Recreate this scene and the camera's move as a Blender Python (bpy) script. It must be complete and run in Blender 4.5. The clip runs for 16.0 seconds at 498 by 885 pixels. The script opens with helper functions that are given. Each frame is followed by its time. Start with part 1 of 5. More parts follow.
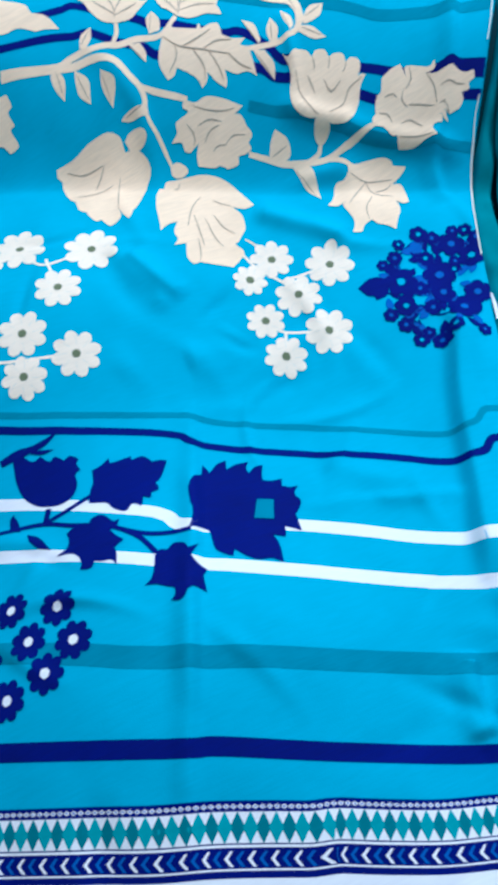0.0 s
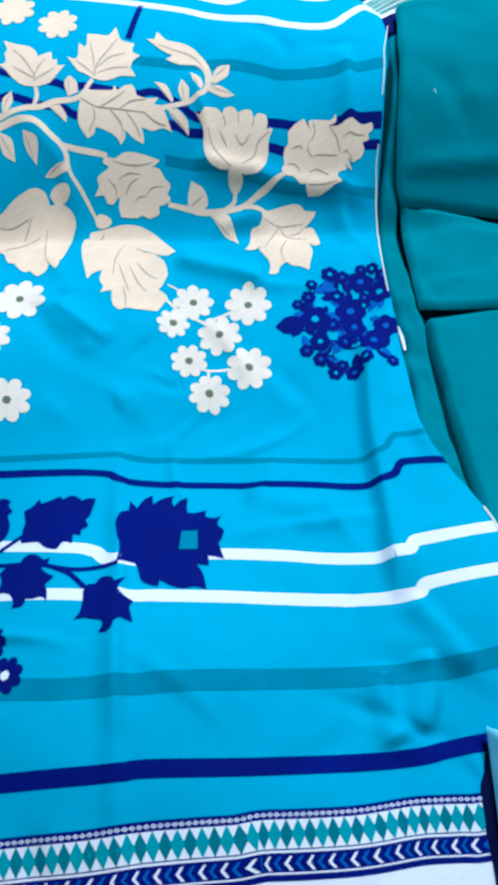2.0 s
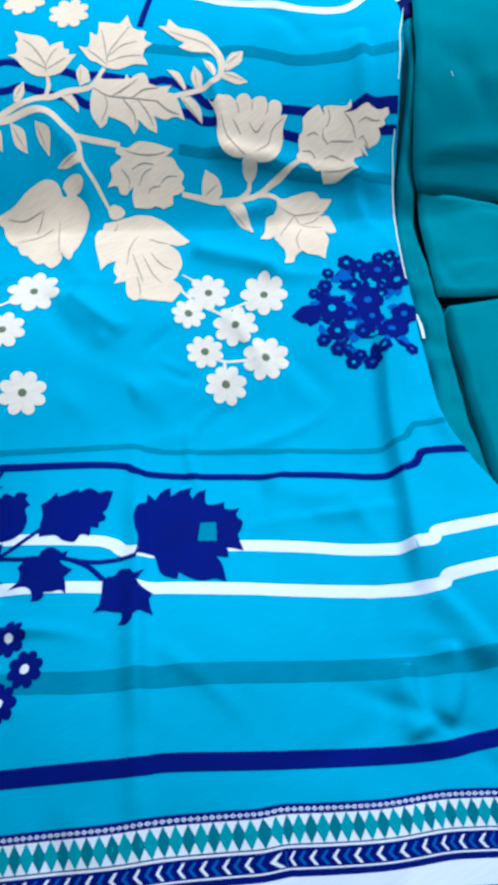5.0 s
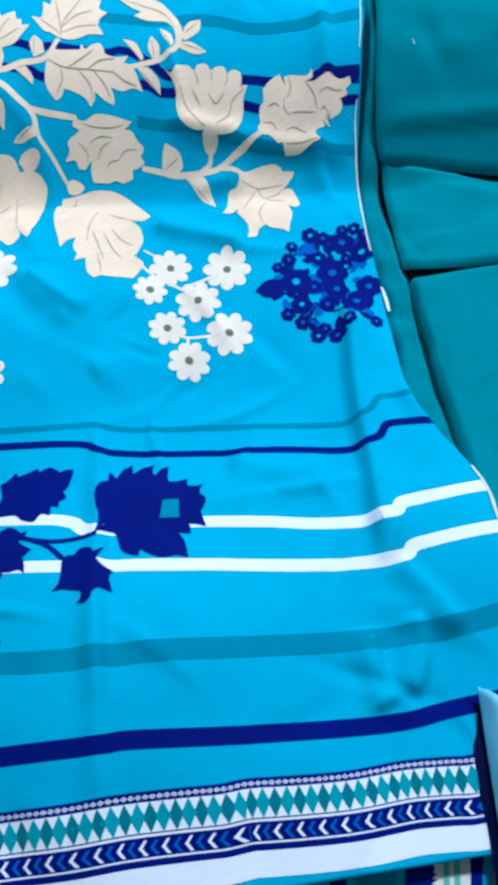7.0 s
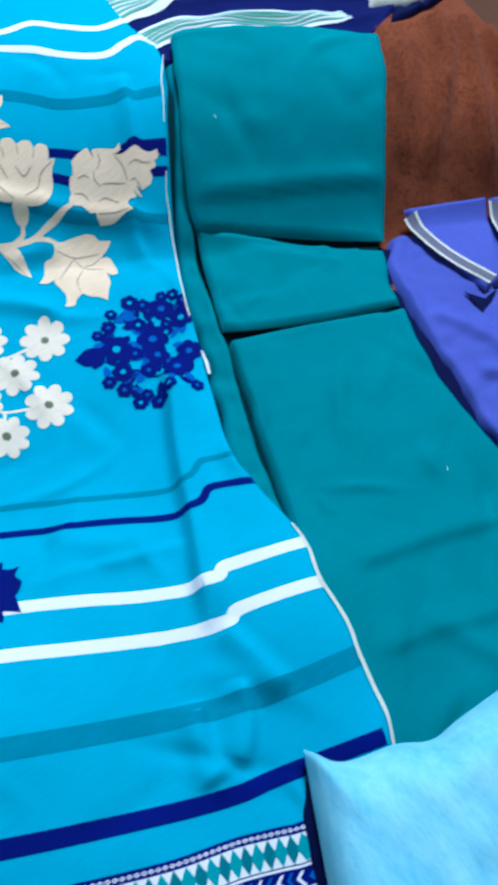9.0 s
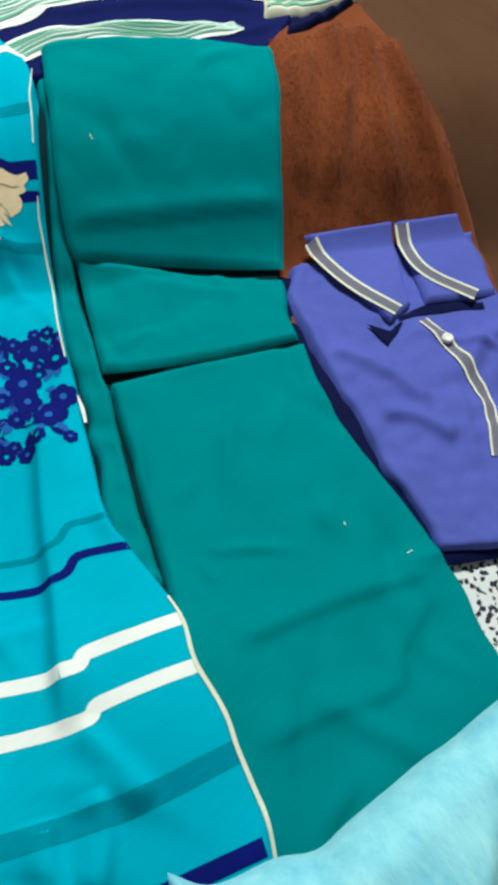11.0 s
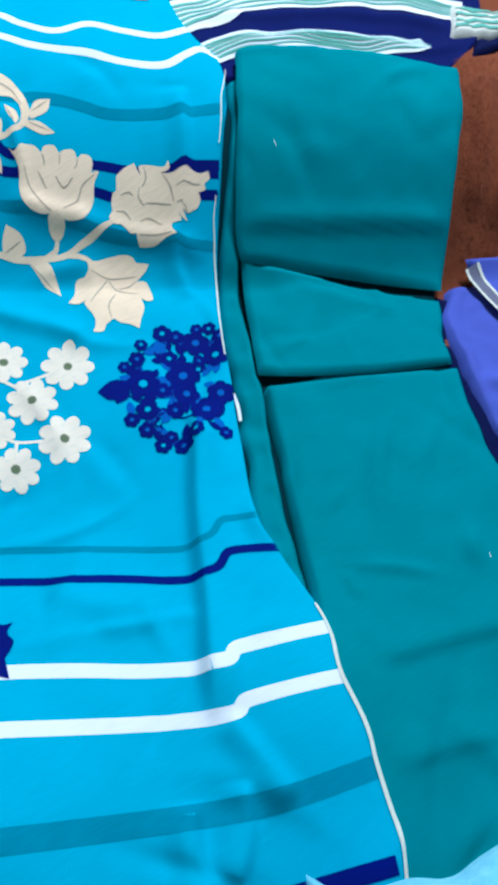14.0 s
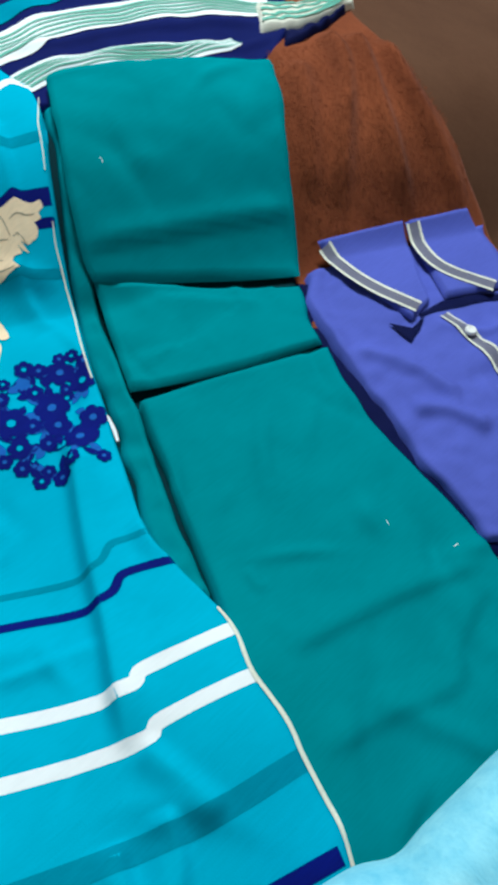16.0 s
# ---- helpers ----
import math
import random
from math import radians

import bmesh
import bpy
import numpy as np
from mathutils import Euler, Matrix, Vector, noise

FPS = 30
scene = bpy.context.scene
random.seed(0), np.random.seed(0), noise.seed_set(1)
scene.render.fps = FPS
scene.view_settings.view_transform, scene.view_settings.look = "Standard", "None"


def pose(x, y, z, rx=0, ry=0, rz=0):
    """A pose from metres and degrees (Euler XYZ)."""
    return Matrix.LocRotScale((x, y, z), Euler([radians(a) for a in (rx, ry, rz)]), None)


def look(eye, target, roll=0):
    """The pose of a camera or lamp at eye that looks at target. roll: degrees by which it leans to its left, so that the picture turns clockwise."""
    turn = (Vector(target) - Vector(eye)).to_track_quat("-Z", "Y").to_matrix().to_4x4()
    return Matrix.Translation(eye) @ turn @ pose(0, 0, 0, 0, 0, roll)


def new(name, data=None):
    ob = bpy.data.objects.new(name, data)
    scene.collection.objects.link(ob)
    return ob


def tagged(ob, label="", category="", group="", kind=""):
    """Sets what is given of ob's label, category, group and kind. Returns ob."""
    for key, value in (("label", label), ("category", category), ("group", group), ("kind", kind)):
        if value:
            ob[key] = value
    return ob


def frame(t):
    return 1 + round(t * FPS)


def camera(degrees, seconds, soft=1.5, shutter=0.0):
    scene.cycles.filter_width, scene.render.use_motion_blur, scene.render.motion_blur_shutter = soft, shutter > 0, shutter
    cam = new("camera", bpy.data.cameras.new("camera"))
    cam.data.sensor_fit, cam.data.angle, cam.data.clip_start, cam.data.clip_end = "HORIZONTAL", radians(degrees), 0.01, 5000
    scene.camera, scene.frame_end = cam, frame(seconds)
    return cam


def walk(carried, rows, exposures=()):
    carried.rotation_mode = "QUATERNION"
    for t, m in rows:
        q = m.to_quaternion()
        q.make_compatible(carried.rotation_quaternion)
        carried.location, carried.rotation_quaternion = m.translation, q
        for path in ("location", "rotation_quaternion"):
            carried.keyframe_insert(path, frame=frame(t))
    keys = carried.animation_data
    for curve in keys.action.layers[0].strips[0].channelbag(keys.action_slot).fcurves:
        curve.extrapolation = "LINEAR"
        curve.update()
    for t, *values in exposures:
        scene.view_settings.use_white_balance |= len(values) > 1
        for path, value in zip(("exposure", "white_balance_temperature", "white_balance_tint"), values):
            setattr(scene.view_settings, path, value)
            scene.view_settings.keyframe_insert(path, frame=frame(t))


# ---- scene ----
cam = camera(38.97, 16.0, 4.4, 0.4)
PATH = [
    (0, (-0.0714, -0.0351, 0.5320), (-0.0066, 0.1796, 0.0852), -6.09),
    (0.5, (-0.0582, -0.0488, 0.5426), (0.0150, 0.1688, 0.0984), -5.99),
    (1, (-0.0525, -0.0529, 0.5397), (0.0294, 0.1598, 0.0947), -4.41),
    (1.5, (-0.0452, -0.0662, 0.5536), (0.0408, 0.1494, 0.1107), -4.77),
    (2, (-0.0410, -0.0603, 0.5643), (0.0538, 0.1596, 0.1254), -3.01),
    (2.5, (-0.0316, -0.0532, 0.5268), (0.0668, 0.1503, 0.0808), -1.94),
    (3, (-0.0221, -0.0573, 0.5502), (0.0699, 0.1494, 0.1043), -4.50),
    (3.2, (-0.0301, -0.0560, 0.5607), (0.0536, 0.1647, 0.1199), -6.76),
    (5.5, (-0.0481, -0.0579, 0.5549), (0.0384, 0.1630, 0.1148), -5.01),
    (6, (-0.0496, -0.0552, 0.5562), (0.0347, 0.1655, 0.1155), -5.19),
    (6.5, (-0.0475, -0.0629, 0.5505), (0.0419, 0.1592, 0.1115), -4.68),
    (7, (-0.0337, -0.0717, 0.5412), (0.0594, 0.1384, 0.0971), -4.16),
    (7.5, (-0.0271, -0.0837, 0.5426), (0.0795, 0.1296, 0.1031), -2.62),
    (8, (-0.0201, -0.0783, 0.5492), (0.0930, 0.1317, 0.1098), -0.77),
    (8.5, (-0.0038, -0.0861, 0.5426), (0.1288, 0.1267, 0.1100), 0.96),
    (9, (0.0268, -0.0894, 0.5459), (0.2008, 0.1062, 0.1199), 7.05),
    (9.5, (0.0550, -0.0997, 0.5257), (0.2484, 0.0935, 0.1070), 9.42),
    (9.7, (0.0787, -0.0993, 0.5257), (0.2847, 0.0791, 0.1065), 11.39),
    (11.8, (0.1265, -0.0618, 0.5175), (0.3219, 0.1201, 0.0947), 10.72),
    (12, (0.1222, -0.0609, 0.5219), (0.3239, 0.1243, 0.1035), 11.17),
    (12.5, (0.1127, -0.0514, 0.5252), (0.3174, 0.1396, 0.1109), 11.87),
    (13, (0.1001, -0.0411, 0.5299), (0.2956, 0.1498, 0.1112), 12.23),
    (13.5, (0.0700, -0.0292, 0.5288), (0.2467, 0.1707, 0.1059), 11.43),
    (14, (0.0562, -0.0243, 0.5247), (0.2213, 0.1772, 0.0980), 11.00),
    (14.5, (0.0566, -0.0308, 0.5179), (0.2124, 0.1674, 0.0861), 9.17),
    (15, (0.0781, -0.0366, 0.5131), (0.2269, 0.1556, 0.0761), 6.11),
    (15.5, (0.0932, -0.0565, 0.5156), (0.2797, 0.1418, 0.0963), 6.47),
    (16, (0.1017, -0.0672, 0.5079), (0.3043, 0.1269, 0.0941), 5.19),
]
from mathutils import geometry
EXPOSURES = [
    (0.0, 0.0, 4800, 8),
    (8.0, 0.0, 4750, 8),
    (9.0, -0.04, 4760, 6),
    (9.5, 0.0, 4920, 2),
    (12.0, -0.07, 6900, -6),
    (12.5, -0.07, 6750, -6),
    (13.0, -0.07, 6400, -2),
    (14.0, -0.05, 4850, 4),
    (15.0, -0.05, 4850, 4),
    (15.5, -0.12, 4800, 2),
    (16.0, -0.08, 5600, -2),
]
walk(cam, [(t, look(eye, target, roll)) for t, eye, target, roll in PATH], EXPOSURES)

# ---- light ----
world = bpy.data.worlds.new("world")
scene.world = world
world.use_nodes = True
world.node_tree.nodes["Background"].inputs[0].default_value = (0.8, 0.9, 1.0, 1)
world.node_tree.nodes["Background"].inputs[1].default_value = 0.3
lamp = new("ceiling_lamp", bpy.data.lights.new("ceiling_lamp", "AREA"))
lamp.data.shape, lamp.data.size, lamp.data.size_y = "RECTANGLE", 0.7, 0.12
lamp.data.energy, lamp.data.color = 68, (1.0, 0.98, 0.95)
lamp.matrix_world = look((1.05, 1.1, 2.05), (0.15, 0.22, 0.0))


# ---- materials ----
def shader(name, rough=0.85, sheen=0.0, metal=0.0):
    m = bpy.data.materials.new(name)
    m.use_nodes = True
    b = m.node_tree.nodes["Principled BSDF"]
    b.inputs["Roughness"].default_value = rough
    b.inputs["Metallic"].default_value = metal
    b.inputs["Sheen Weight"].default_value = sheen
    b.inputs["Specular IOR Level"].default_value = 0.12
    return m, m.node_tree.nodes, m.node_tree.links, b


def fabric(name, colour, rough=0.85, vary=0.12, weave=0.25, grain=900.0, sheen=0.0):
    """Woven cloth: soft blotches of dye, a fine weave and slubs along the thread."""
    m, n, l, b = shader(name, rough, sheen)
    tex = n.new("ShaderNodeTexCoord")
    blot = n.new("ShaderNodeTexNoise")
    blot.inputs["Scale"].default_value, blot.inputs["Detail"].default_value = 14.0, 4.0
    slub = n.new("ShaderNodeTexNoise")
    slub.inputs["Scale"].default_value, slub.inputs["Detail"].default_value = 60.0, 5.0
    stretch = n.new("ShaderNodeMapping")
    stretch.inputs["Scale"].default_value = (1.0, 14.0, 1.0)
    fine = n.new("ShaderNodeTexNoise")
    fine.inputs["Scale"].default_value, fine.inputs["Detail"].default_value = grain, 2.0
    l.new(tex.outputs["Object"], blot.inputs["Vector"])
    l.new(tex.outputs["Object"], stretch.inputs["Vector"])
    l.new(stretch.outputs["Vector"], slub.inputs["Vector"])
    l.new(tex.outputs["Object"], fine.inputs["Vector"])
    add = n.new("ShaderNodeMath")
    add.operation = "ADD"
    l.new(blot.outputs["Fac"], add.inputs[0])
    l.new(slub.outputs["Fac"], add.inputs[1])
    span = n.new("ShaderNodeMapRange")
    span.inputs["From Min"].default_value, span.inputs["From Max"].default_value = 0.7, 1.3
    span.inputs["To Min"].default_value, span.inputs["To Max"].default_value = 1.0 - vary, 1.0 + vary
    l.new(add.outputs[0], span.inputs["Value"])
    tint = n.new("ShaderNodeVectorMath")
    tint.operation = "SCALE"
    tint.inputs[0].default_value = colour
    l.new(span.outputs["Result"], tint.inputs["Scale"])
    l.new(tint.outputs["Vector"], b.inputs["Base Color"])
    bump = n.new("ShaderNodeBump")
    bump.inputs["Strength"].default_value, bump.inputs["Distance"].default_value = weave, 0.0006
    l.new(fine.outputs["Fac"], bump.inputs["Height"])
    l.new(bump.outputs["Normal"], b.inputs["Normal"])
    return m


def plush(name, dark, light, scale, pile=0.8):
    """Napped cloth whose pile lies in brushed patches."""
    m, n, l, b = shader(name, 0.95, 0.05)
    tex = n.new("ShaderNodeTexCoord")
    stretch = n.new("ShaderNodeMapping")
    stretch.inputs["Scale"].default_value = (1.0, 0.35, 1.0)
    patch = n.new("ShaderNodeTexNoise")
    patch.inputs["Scale"].default_value, patch.inputs["Detail"].default_value = scale, 8.0
    patch.inputs["Roughness"].default_value = 0.65
    hair = n.new("ShaderNodeTexNoise")
    hair.inputs["Scale"].default_value, hair.inputs["Detail"].default_value = 420.0, 4.0
    l.new(tex.outputs["Object"], stretch.inputs["Vector"])
    l.new(stretch.outputs["Vector"], patch.inputs["Vector"])
    l.new(stretch.outputs["Vector"], hair.inputs["Vector"])
    mean = n.new("ShaderNodeMath")
    mean.operation = "MULTIPLY_ADD"
    l.new(hair.outputs["Fac"], mean.inputs[0])
    mean.inputs[1].default_value = 0.18
    l.new(patch.outputs["Fac"], mean.inputs[2])
    ramp = n.new("ShaderNodeValToRGB")
    ramp.color_ramp.elements[0].position, ramp.color_ramp.elements[1].position = 0.34, 0.80
    ramp.color_ramp.elements[0].color, ramp.color_ramp.elements[1].color = (*dark, 1), (*light, 1)
    l.new(mean.outputs[0], ramp.inputs["Fac"])
    l.new(ramp.outputs["Color"], b.inputs["Base Color"])
    bump = n.new("ShaderNodeBump")
    bump.inputs["Strength"].default_value, bump.inputs["Distance"].default_value = pile, 0.002
    l.new(mean.outputs[0], bump.inputs["Height"])
    l.new(bump.outputs["Normal"], b.inputs["Normal"])
    return m


def flecked(name, ground, ink, scale):
    """White cotton printed with small dark flecks."""
    m, n, l, b = shader(name, 0.85)
    tex = n.new("ShaderNodeTexCoord")
    cell = n.new("ShaderNodeTexVoronoi")
    cell.inputs["Scale"].default_value = scale
    warp = n.new("ShaderNodeTexNoise")
    warp.inputs["Scale"].default_value = scale * 1.7
    l.new(tex.outputs["Object"], warp.inputs["Vector"])
    l.new(tex.outputs["Object"], cell.inputs["Vector"])
    add = n.new("ShaderNodeMath")
    l.new(cell.outputs["Distance"], add.inputs[0])
    l.new(warp.outputs["Fac"], add.inputs[1])
    ramp = n.new("ShaderNodeValToRGB")
    ramp.color_ramp.elements[0].position, ramp.color_ramp.elements[1].position = 0.86, 0.92
    ramp.color_ramp.elements[0].color, ramp.color_ramp.elements[1].color = (*ink, 1), (*ground, 1)
    l.new(add.outputs[0], ramp.inputs["Fac"])
    l.new(ramp.outputs["Color"], b.inputs["Base Color"])
    return m


TURQ = fabric("turquoise_cotton", (0.004, 0.39, 0.56), vary=0.07)
NAVY = fabric("navy_print", (0.002, 0.006, 0.15), vary=0.2)
WHITE = fabric("white_print", (0.85, 0.86, 0.86), vary=0.05)
BEIGE = fabric("beige_print", (0.92, 0.70, 0.46), vary=0.11)
IVORY = fabric("ivory_print", (0.92, 0.79, 0.60), vary=0.08)
VEIN = fabric("vein_print", (0.40, 0.33, 0.24), vary=0.1)
TEALSTRIPE = fabric("teal_print", (0.002, 0.235, 0.34))
TEALDARK = fabric("dark_teal_print", (0.003, 0.18, 0.22))
TEALLIGHT = fabric("light_teal_print", (0.01, 0.32, 0.36))
MIDBLUE = fabric("mid_blue_print", (0.02, 0.11, 0.42))
OLIVE = fabric("olive_print", (0.16, 0.19, 0.10))
TROUSER = fabric("dark_teal_cotton", (0.001, 0.214, 0.242), vary=0.08)
VIOLET = fabric("violet_cotton", (0.09, 0.11, 0.46), vary=0.08)
GREY = fabric("grey_trim", (0.16, 0.155, 0.21))
CREAM = fabric("cream_trim", (0.74, 0.72, 0.60))
MINT = fabric("mint_print", (0.16, 0.42, 0.32))
LIGHTBLUE = plush("light_blue_fleece", (0.18, 0.55, 0.74), (0.42, 0.82, 0.92), 42.0, 0.8)
BROWN = plush("brown_plush", (0.075, 0.016, 0.005), (0.27, 0.072, 0.026), 9.0, 0.35)
FLOORM = plush("brown_carpet", (0.065, 0.026, 0.012), (0.12, 0.056, 0.029), 5.0, 0.3)
SHEETM = flecked("flecked_cotton", (0.75, 0.75, 0.78), (0.03, 0.03, 0.05), 160.0)
WALLM = fabric("wall_paint", (0.5, 0.49, 0.46), vary=0.04)
PEARL, _, _, _b = shader("pearl_button", 0.2)
_b.inputs["Base Color"].default_value = (0.8, 0.78, 0.74, 1)
# near-black teal that stands in for shade between the trouser folds
GAPSHADE = fabric("gap_shade", (0.001, 0.022, 0.028))
SCARFNAVY = fabric("deep_navy_cotton", (0.002, 0.006, 0.085))
# dark navy of the scarf's end, also used as painted shade on shirt and cushion
DARKNAVY = fabric("navy_cloth_and_shade", (0.002, 0.004, 0.045))


# ---- shaping helpers ----
def thing(name, label, category, kind=""):
    return tagged(new(name), label, category, "", kind)


def part(name, verts, faces, material, parent, label="", smooth=True):
    me = bpy.data.meshes.new(name)
    me.from_pydata([tuple(map(float, v)) for v in verts], [], [tuple(map(int, f)) for f in faces])
    me.materials.append(material)
    if smooth:
        me.polygons.foreach_set("use_smooth", [True] * len(me.polygons))
    me.update()
    ob = new(name, me)
    ob.parent = parent
    return tagged(ob, label)


def curve(points, count, closed=False):
    """A smooth line through the points (Catmull-Rom), at even steps."""
    p = np.array(points, float)
    if len(p) == 2:
        fine = p[0] + (p[1] - p[0]) * np.linspace(0, 1, 60)[:, None]
    else:
        q = np.vstack([2 * p[0] - p[1], p, 2 * p[-1] - p[-2]])
        fine = []
        for k in range(1, len(q) - 2):
            s = np.linspace(0, 1, 24, endpoint=False)[:, None]
            a, b, c, d = q[k - 1], q[k], q[k + 1], q[k + 2]
            fine.append(0.5 * (2 * b + (c - a) * s + (2 * a - 5 * b + 4 * c - d) * s**2 + (3 * b - a - 3 * c + d) * s**3))
        fine = np.vstack([*fine, p[-1:]])
    run = np.r_[0, np.cumsum(np.hypot(*np.diff(fine[:, :2], axis=0).T))]
    at = np.linspace(0, run[-1], count)
    return np.stack([np.interp(at, run, fine[:, k]) for k in range(p.shape[1])], 1)


def lattice(ix, iy, seed):
    v = np.sin(ix * 127.1 + iy * 311.7 + seed * 74.7) * 43758.5453
    return v - np.floor(v)


def rumple(x, y, size, seed):
    """Smooth noise between -1 and 1 whose lumps are about size metres across."""
    u, v = x / size, y / size
    iu, iv = np.floor(u), np.floor(v)
    fu, fv = u - iu, v - iv
    fu, fv = fu**3 * (fu * (6 * fu - 15) + 10), fv**3 * (fv * (6 * fv - 15) + 10)
    a, b = lattice(iu, iv, seed), lattice(iu + 1, iv, seed)
    c, d = lattice(iu, iv + 1, seed), lattice(iu + 1, iv + 1, seed)
    return 2 * ((a * (1 - fu) + b * fu) * (1 - fv) + (c * (1 - fu) + d * fu) * fv) - 1


HEAD = 0.129
SWELLS = ((0.088, -0.133, 0.185, 0.180, 0.270), (-0.083, -0.167, 0.252, 0.297, 0.137), (0.023, 0.189, 0.012, 0.070, 0.078))


def rise(x, y):
    """How the bedding swells: a pillow at the head end, a mound, a hollow and a low swell."""
    x, y = np.asarray(x, float), np.asarray(y, float)
    u = np.maximum(0, x * 0.4 + y * 0.917 - 0.489) / 0.091
    z = HEAD * (1 - np.exp(-(u**1.5)))
    for high, cx, cy, wx, wy in SWELLS:
        z = z + high * np.exp(-(((x - cx) / wx) ** 2) - ((y - cy) / wy) ** 2)
    return z


def crease(x, y, points, height, left, right):
    """A fold along a line: it falls off over left metres on its left side and right metres on its right, and dies out at its ends."""
    line = curve(points, 24)
    best, sign, along = np.full(np.shape(x), 9.0), np.ones(np.shape(x)), np.zeros(np.shape(x))
    for k in range(len(line) - 1):
        a, d = line[k], line[k + 1] - line[k]
        s = np.clip(((x - a[0]) * d[0] + (y - a[1]) * d[1]) / (d @ d), 0, 1)
        dx, dy = x - a[0] - s * d[0], y - a[1] - s * d[1]
        far = np.hypot(dx, dy)
        near = far < best
        best = np.where(near, far, best)
        sign = np.where(near, np.sign(d[0] * dy - d[1] * dx), sign)
        along = np.where(near, (k + s) / (len(line) - 1), along)
    wide = np.where(sign > 0, left, right)
    return height * np.exp(-((best / wide) ** 2)) * np.clip(np.sin(np.pi * along) * 2.5, 0, 1)


def wrinkles(x, y, seed, count, near, far, height):
    """Short soft wrinkles strewn over the stretch between two corners."""
    dice = random.Random(seed)
    z = np.zeros(np.shape(x))
    for _ in range(count):
        cx, cy = dice.uniform(near[0], far[0]), dice.uniform(near[1], far[1])
        a, half = dice.uniform(0, math.pi), dice.uniform(0.015, 0.05)
        wide, tall = dice.uniform(0.005, 0.012), height * dice.uniform(-0.7, 1.0)
        u = (x - cx) * math.cos(a) + (y - cy) * math.sin(a)
        v = -(x - cx) * math.sin(a) + (y - cy) * math.cos(a) + 6.0 * dice.uniform(-1, 1) * u * u
        z = z + tall * np.exp(-((v / wide) ** 2) - (u / half) ** 2)
    return z


def sheet(name, left, right, step, height, material, parent, label="", edge=0.006, floor_z=-0.02, sag=None, wobble=0.0012, droop=0.0):
    """A piece of cloth between a left and a right outline (top to bottom), rounded down to floor_z at its rim."""
    length = max(np.hypot(*np.diff(curve(s, 80), axis=0).T).sum() for s in (left, right))
    nv = max(4, int(length / step))
    lo, hi = curve(left, nv), curve(right, nv)
    for k, side in enumerate((lo, hi)):
        side += wobble * np.stack([rumple(side[:, 1], side[:, 0], 0.03, 90 + k), rumple(side[:, 1], side[:, 0], 0.03, 92 + k)], 1)
    width = np.hypot(*(hi - lo).T)
    nu = max(4, int(width.max() / step))
    u, v = np.linspace(0, 1, nu)[None, :], np.linspace(0, 1, nv)[:, None]
    x = lo[:, :1] * (1 - u) + hi[:, :1] * u
    y = lo[:, 1:] * (1 - u) + hi[:, 1:] * u
    if sag is not None:
        y = y + sag * 4 * u * (1 - u) * (1 - v)
    y = y - droop * 4 * u * (1 - u) * v
    rim = np.minimum(np.minimum(u, 1 - u) * width[:, None], np.minimum(v, 1 - v) * length)
    e = np.clip(rim / edge, 0, 1)
    z = rise(x, y) + floor_z + (height(x, y) - floor_z) * np.sqrt(np.maximum(0, 1 - (1 - e) ** 2))
    faces = [(j * nu + i, (j + 1) * nu + i, (j + 1) * nu + i + 1, j * nu + i + 1) for j in range(nv - 1) for i in range(nu - 1)]
    return part(name, np.stack([x, y, z], -1).reshape(-1, 3), faces, material, parent, label)


def ribbon(name, points, width, height, lift, material, parent, step=0.003, label="", taper=None, across=4):
    """A printed or sewn band along a line on the cloth."""
    length = np.hypot(*np.diff(curve(points, 60), axis=0).T).sum()
    n = max(4, int(length / step))
    line = curve(points, n)
    d = np.gradient(line, axis=0)
    d /= np.linalg.norm(d, axis=1)[:, None] + 1e-9
    side = np.stack([-d[:, 1], d[:, 0]], 1)
    w = np.full(n, width) if taper is None else width * np.interp(np.linspace(0, 1, n), np.linspace(0, 1, len(taper)), taper)
    k = np.linspace(-0.5, 0.5, across)
    xy = line[:, None, :] + side[:, None, :] * (w[:, None] * k)[:, :, None]
    x, y = xy[..., 0], xy[..., 1]
    faces = [(j * across + i, (j + 1) * across + i, (j + 1) * across + i + 1, j * across + i + 1) for j in range(n - 1) for i in range(across - 1)]
    return part(name, np.stack([x, y, height(x, y) + rise(x, y) + lift], -1).reshape(-1, 3), [f[::-1] for f in faces], material, parent, label)


def drape(outline, height, lift, grid=0.004):
    """The vertices and faces of a shape inside an outline, laid on the cloth."""
    rim = [Vector((float(x), float(y))) for x, y in outline]
    o = np.array(outline, float)
    lo, hi = o.min(0), o.max(0)
    inner = [Vector((a, b)) for a in np.arange(lo[0], hi[0], grid) for b in np.arange(lo[1], hi[1], grid)]
    verts, _, faces, _, _, _ = geometry.delaunay_2d_cdt(rim + inner, [], [list(range(len(rim)))], 1, 1e-6)
    xy = np.array([(p.x, p.y) for p in verts])
    z = height(xy[:, 0], xy[:, 1]) + rise(xy[:, 0], xy[:, 1]) + lift
    keep = []
    for f in faces:
        a, b, c = xy[f[0]], xy[f[1]], xy[f[2]]
        keep.append(f if (b[0] - a[0]) * (c[1] - a[1]) - (b[1] - a[1]) * (c[0] - a[0]) > 0 else f[::-1])
    return np.c_[xy, z], keep


def patch(name, outline, height, lift, material, parent, label="", grid=0.004):
    verts, faces = drape(outline, height, lift, grid)
    return part(name, verts, faces, material, parent, label)


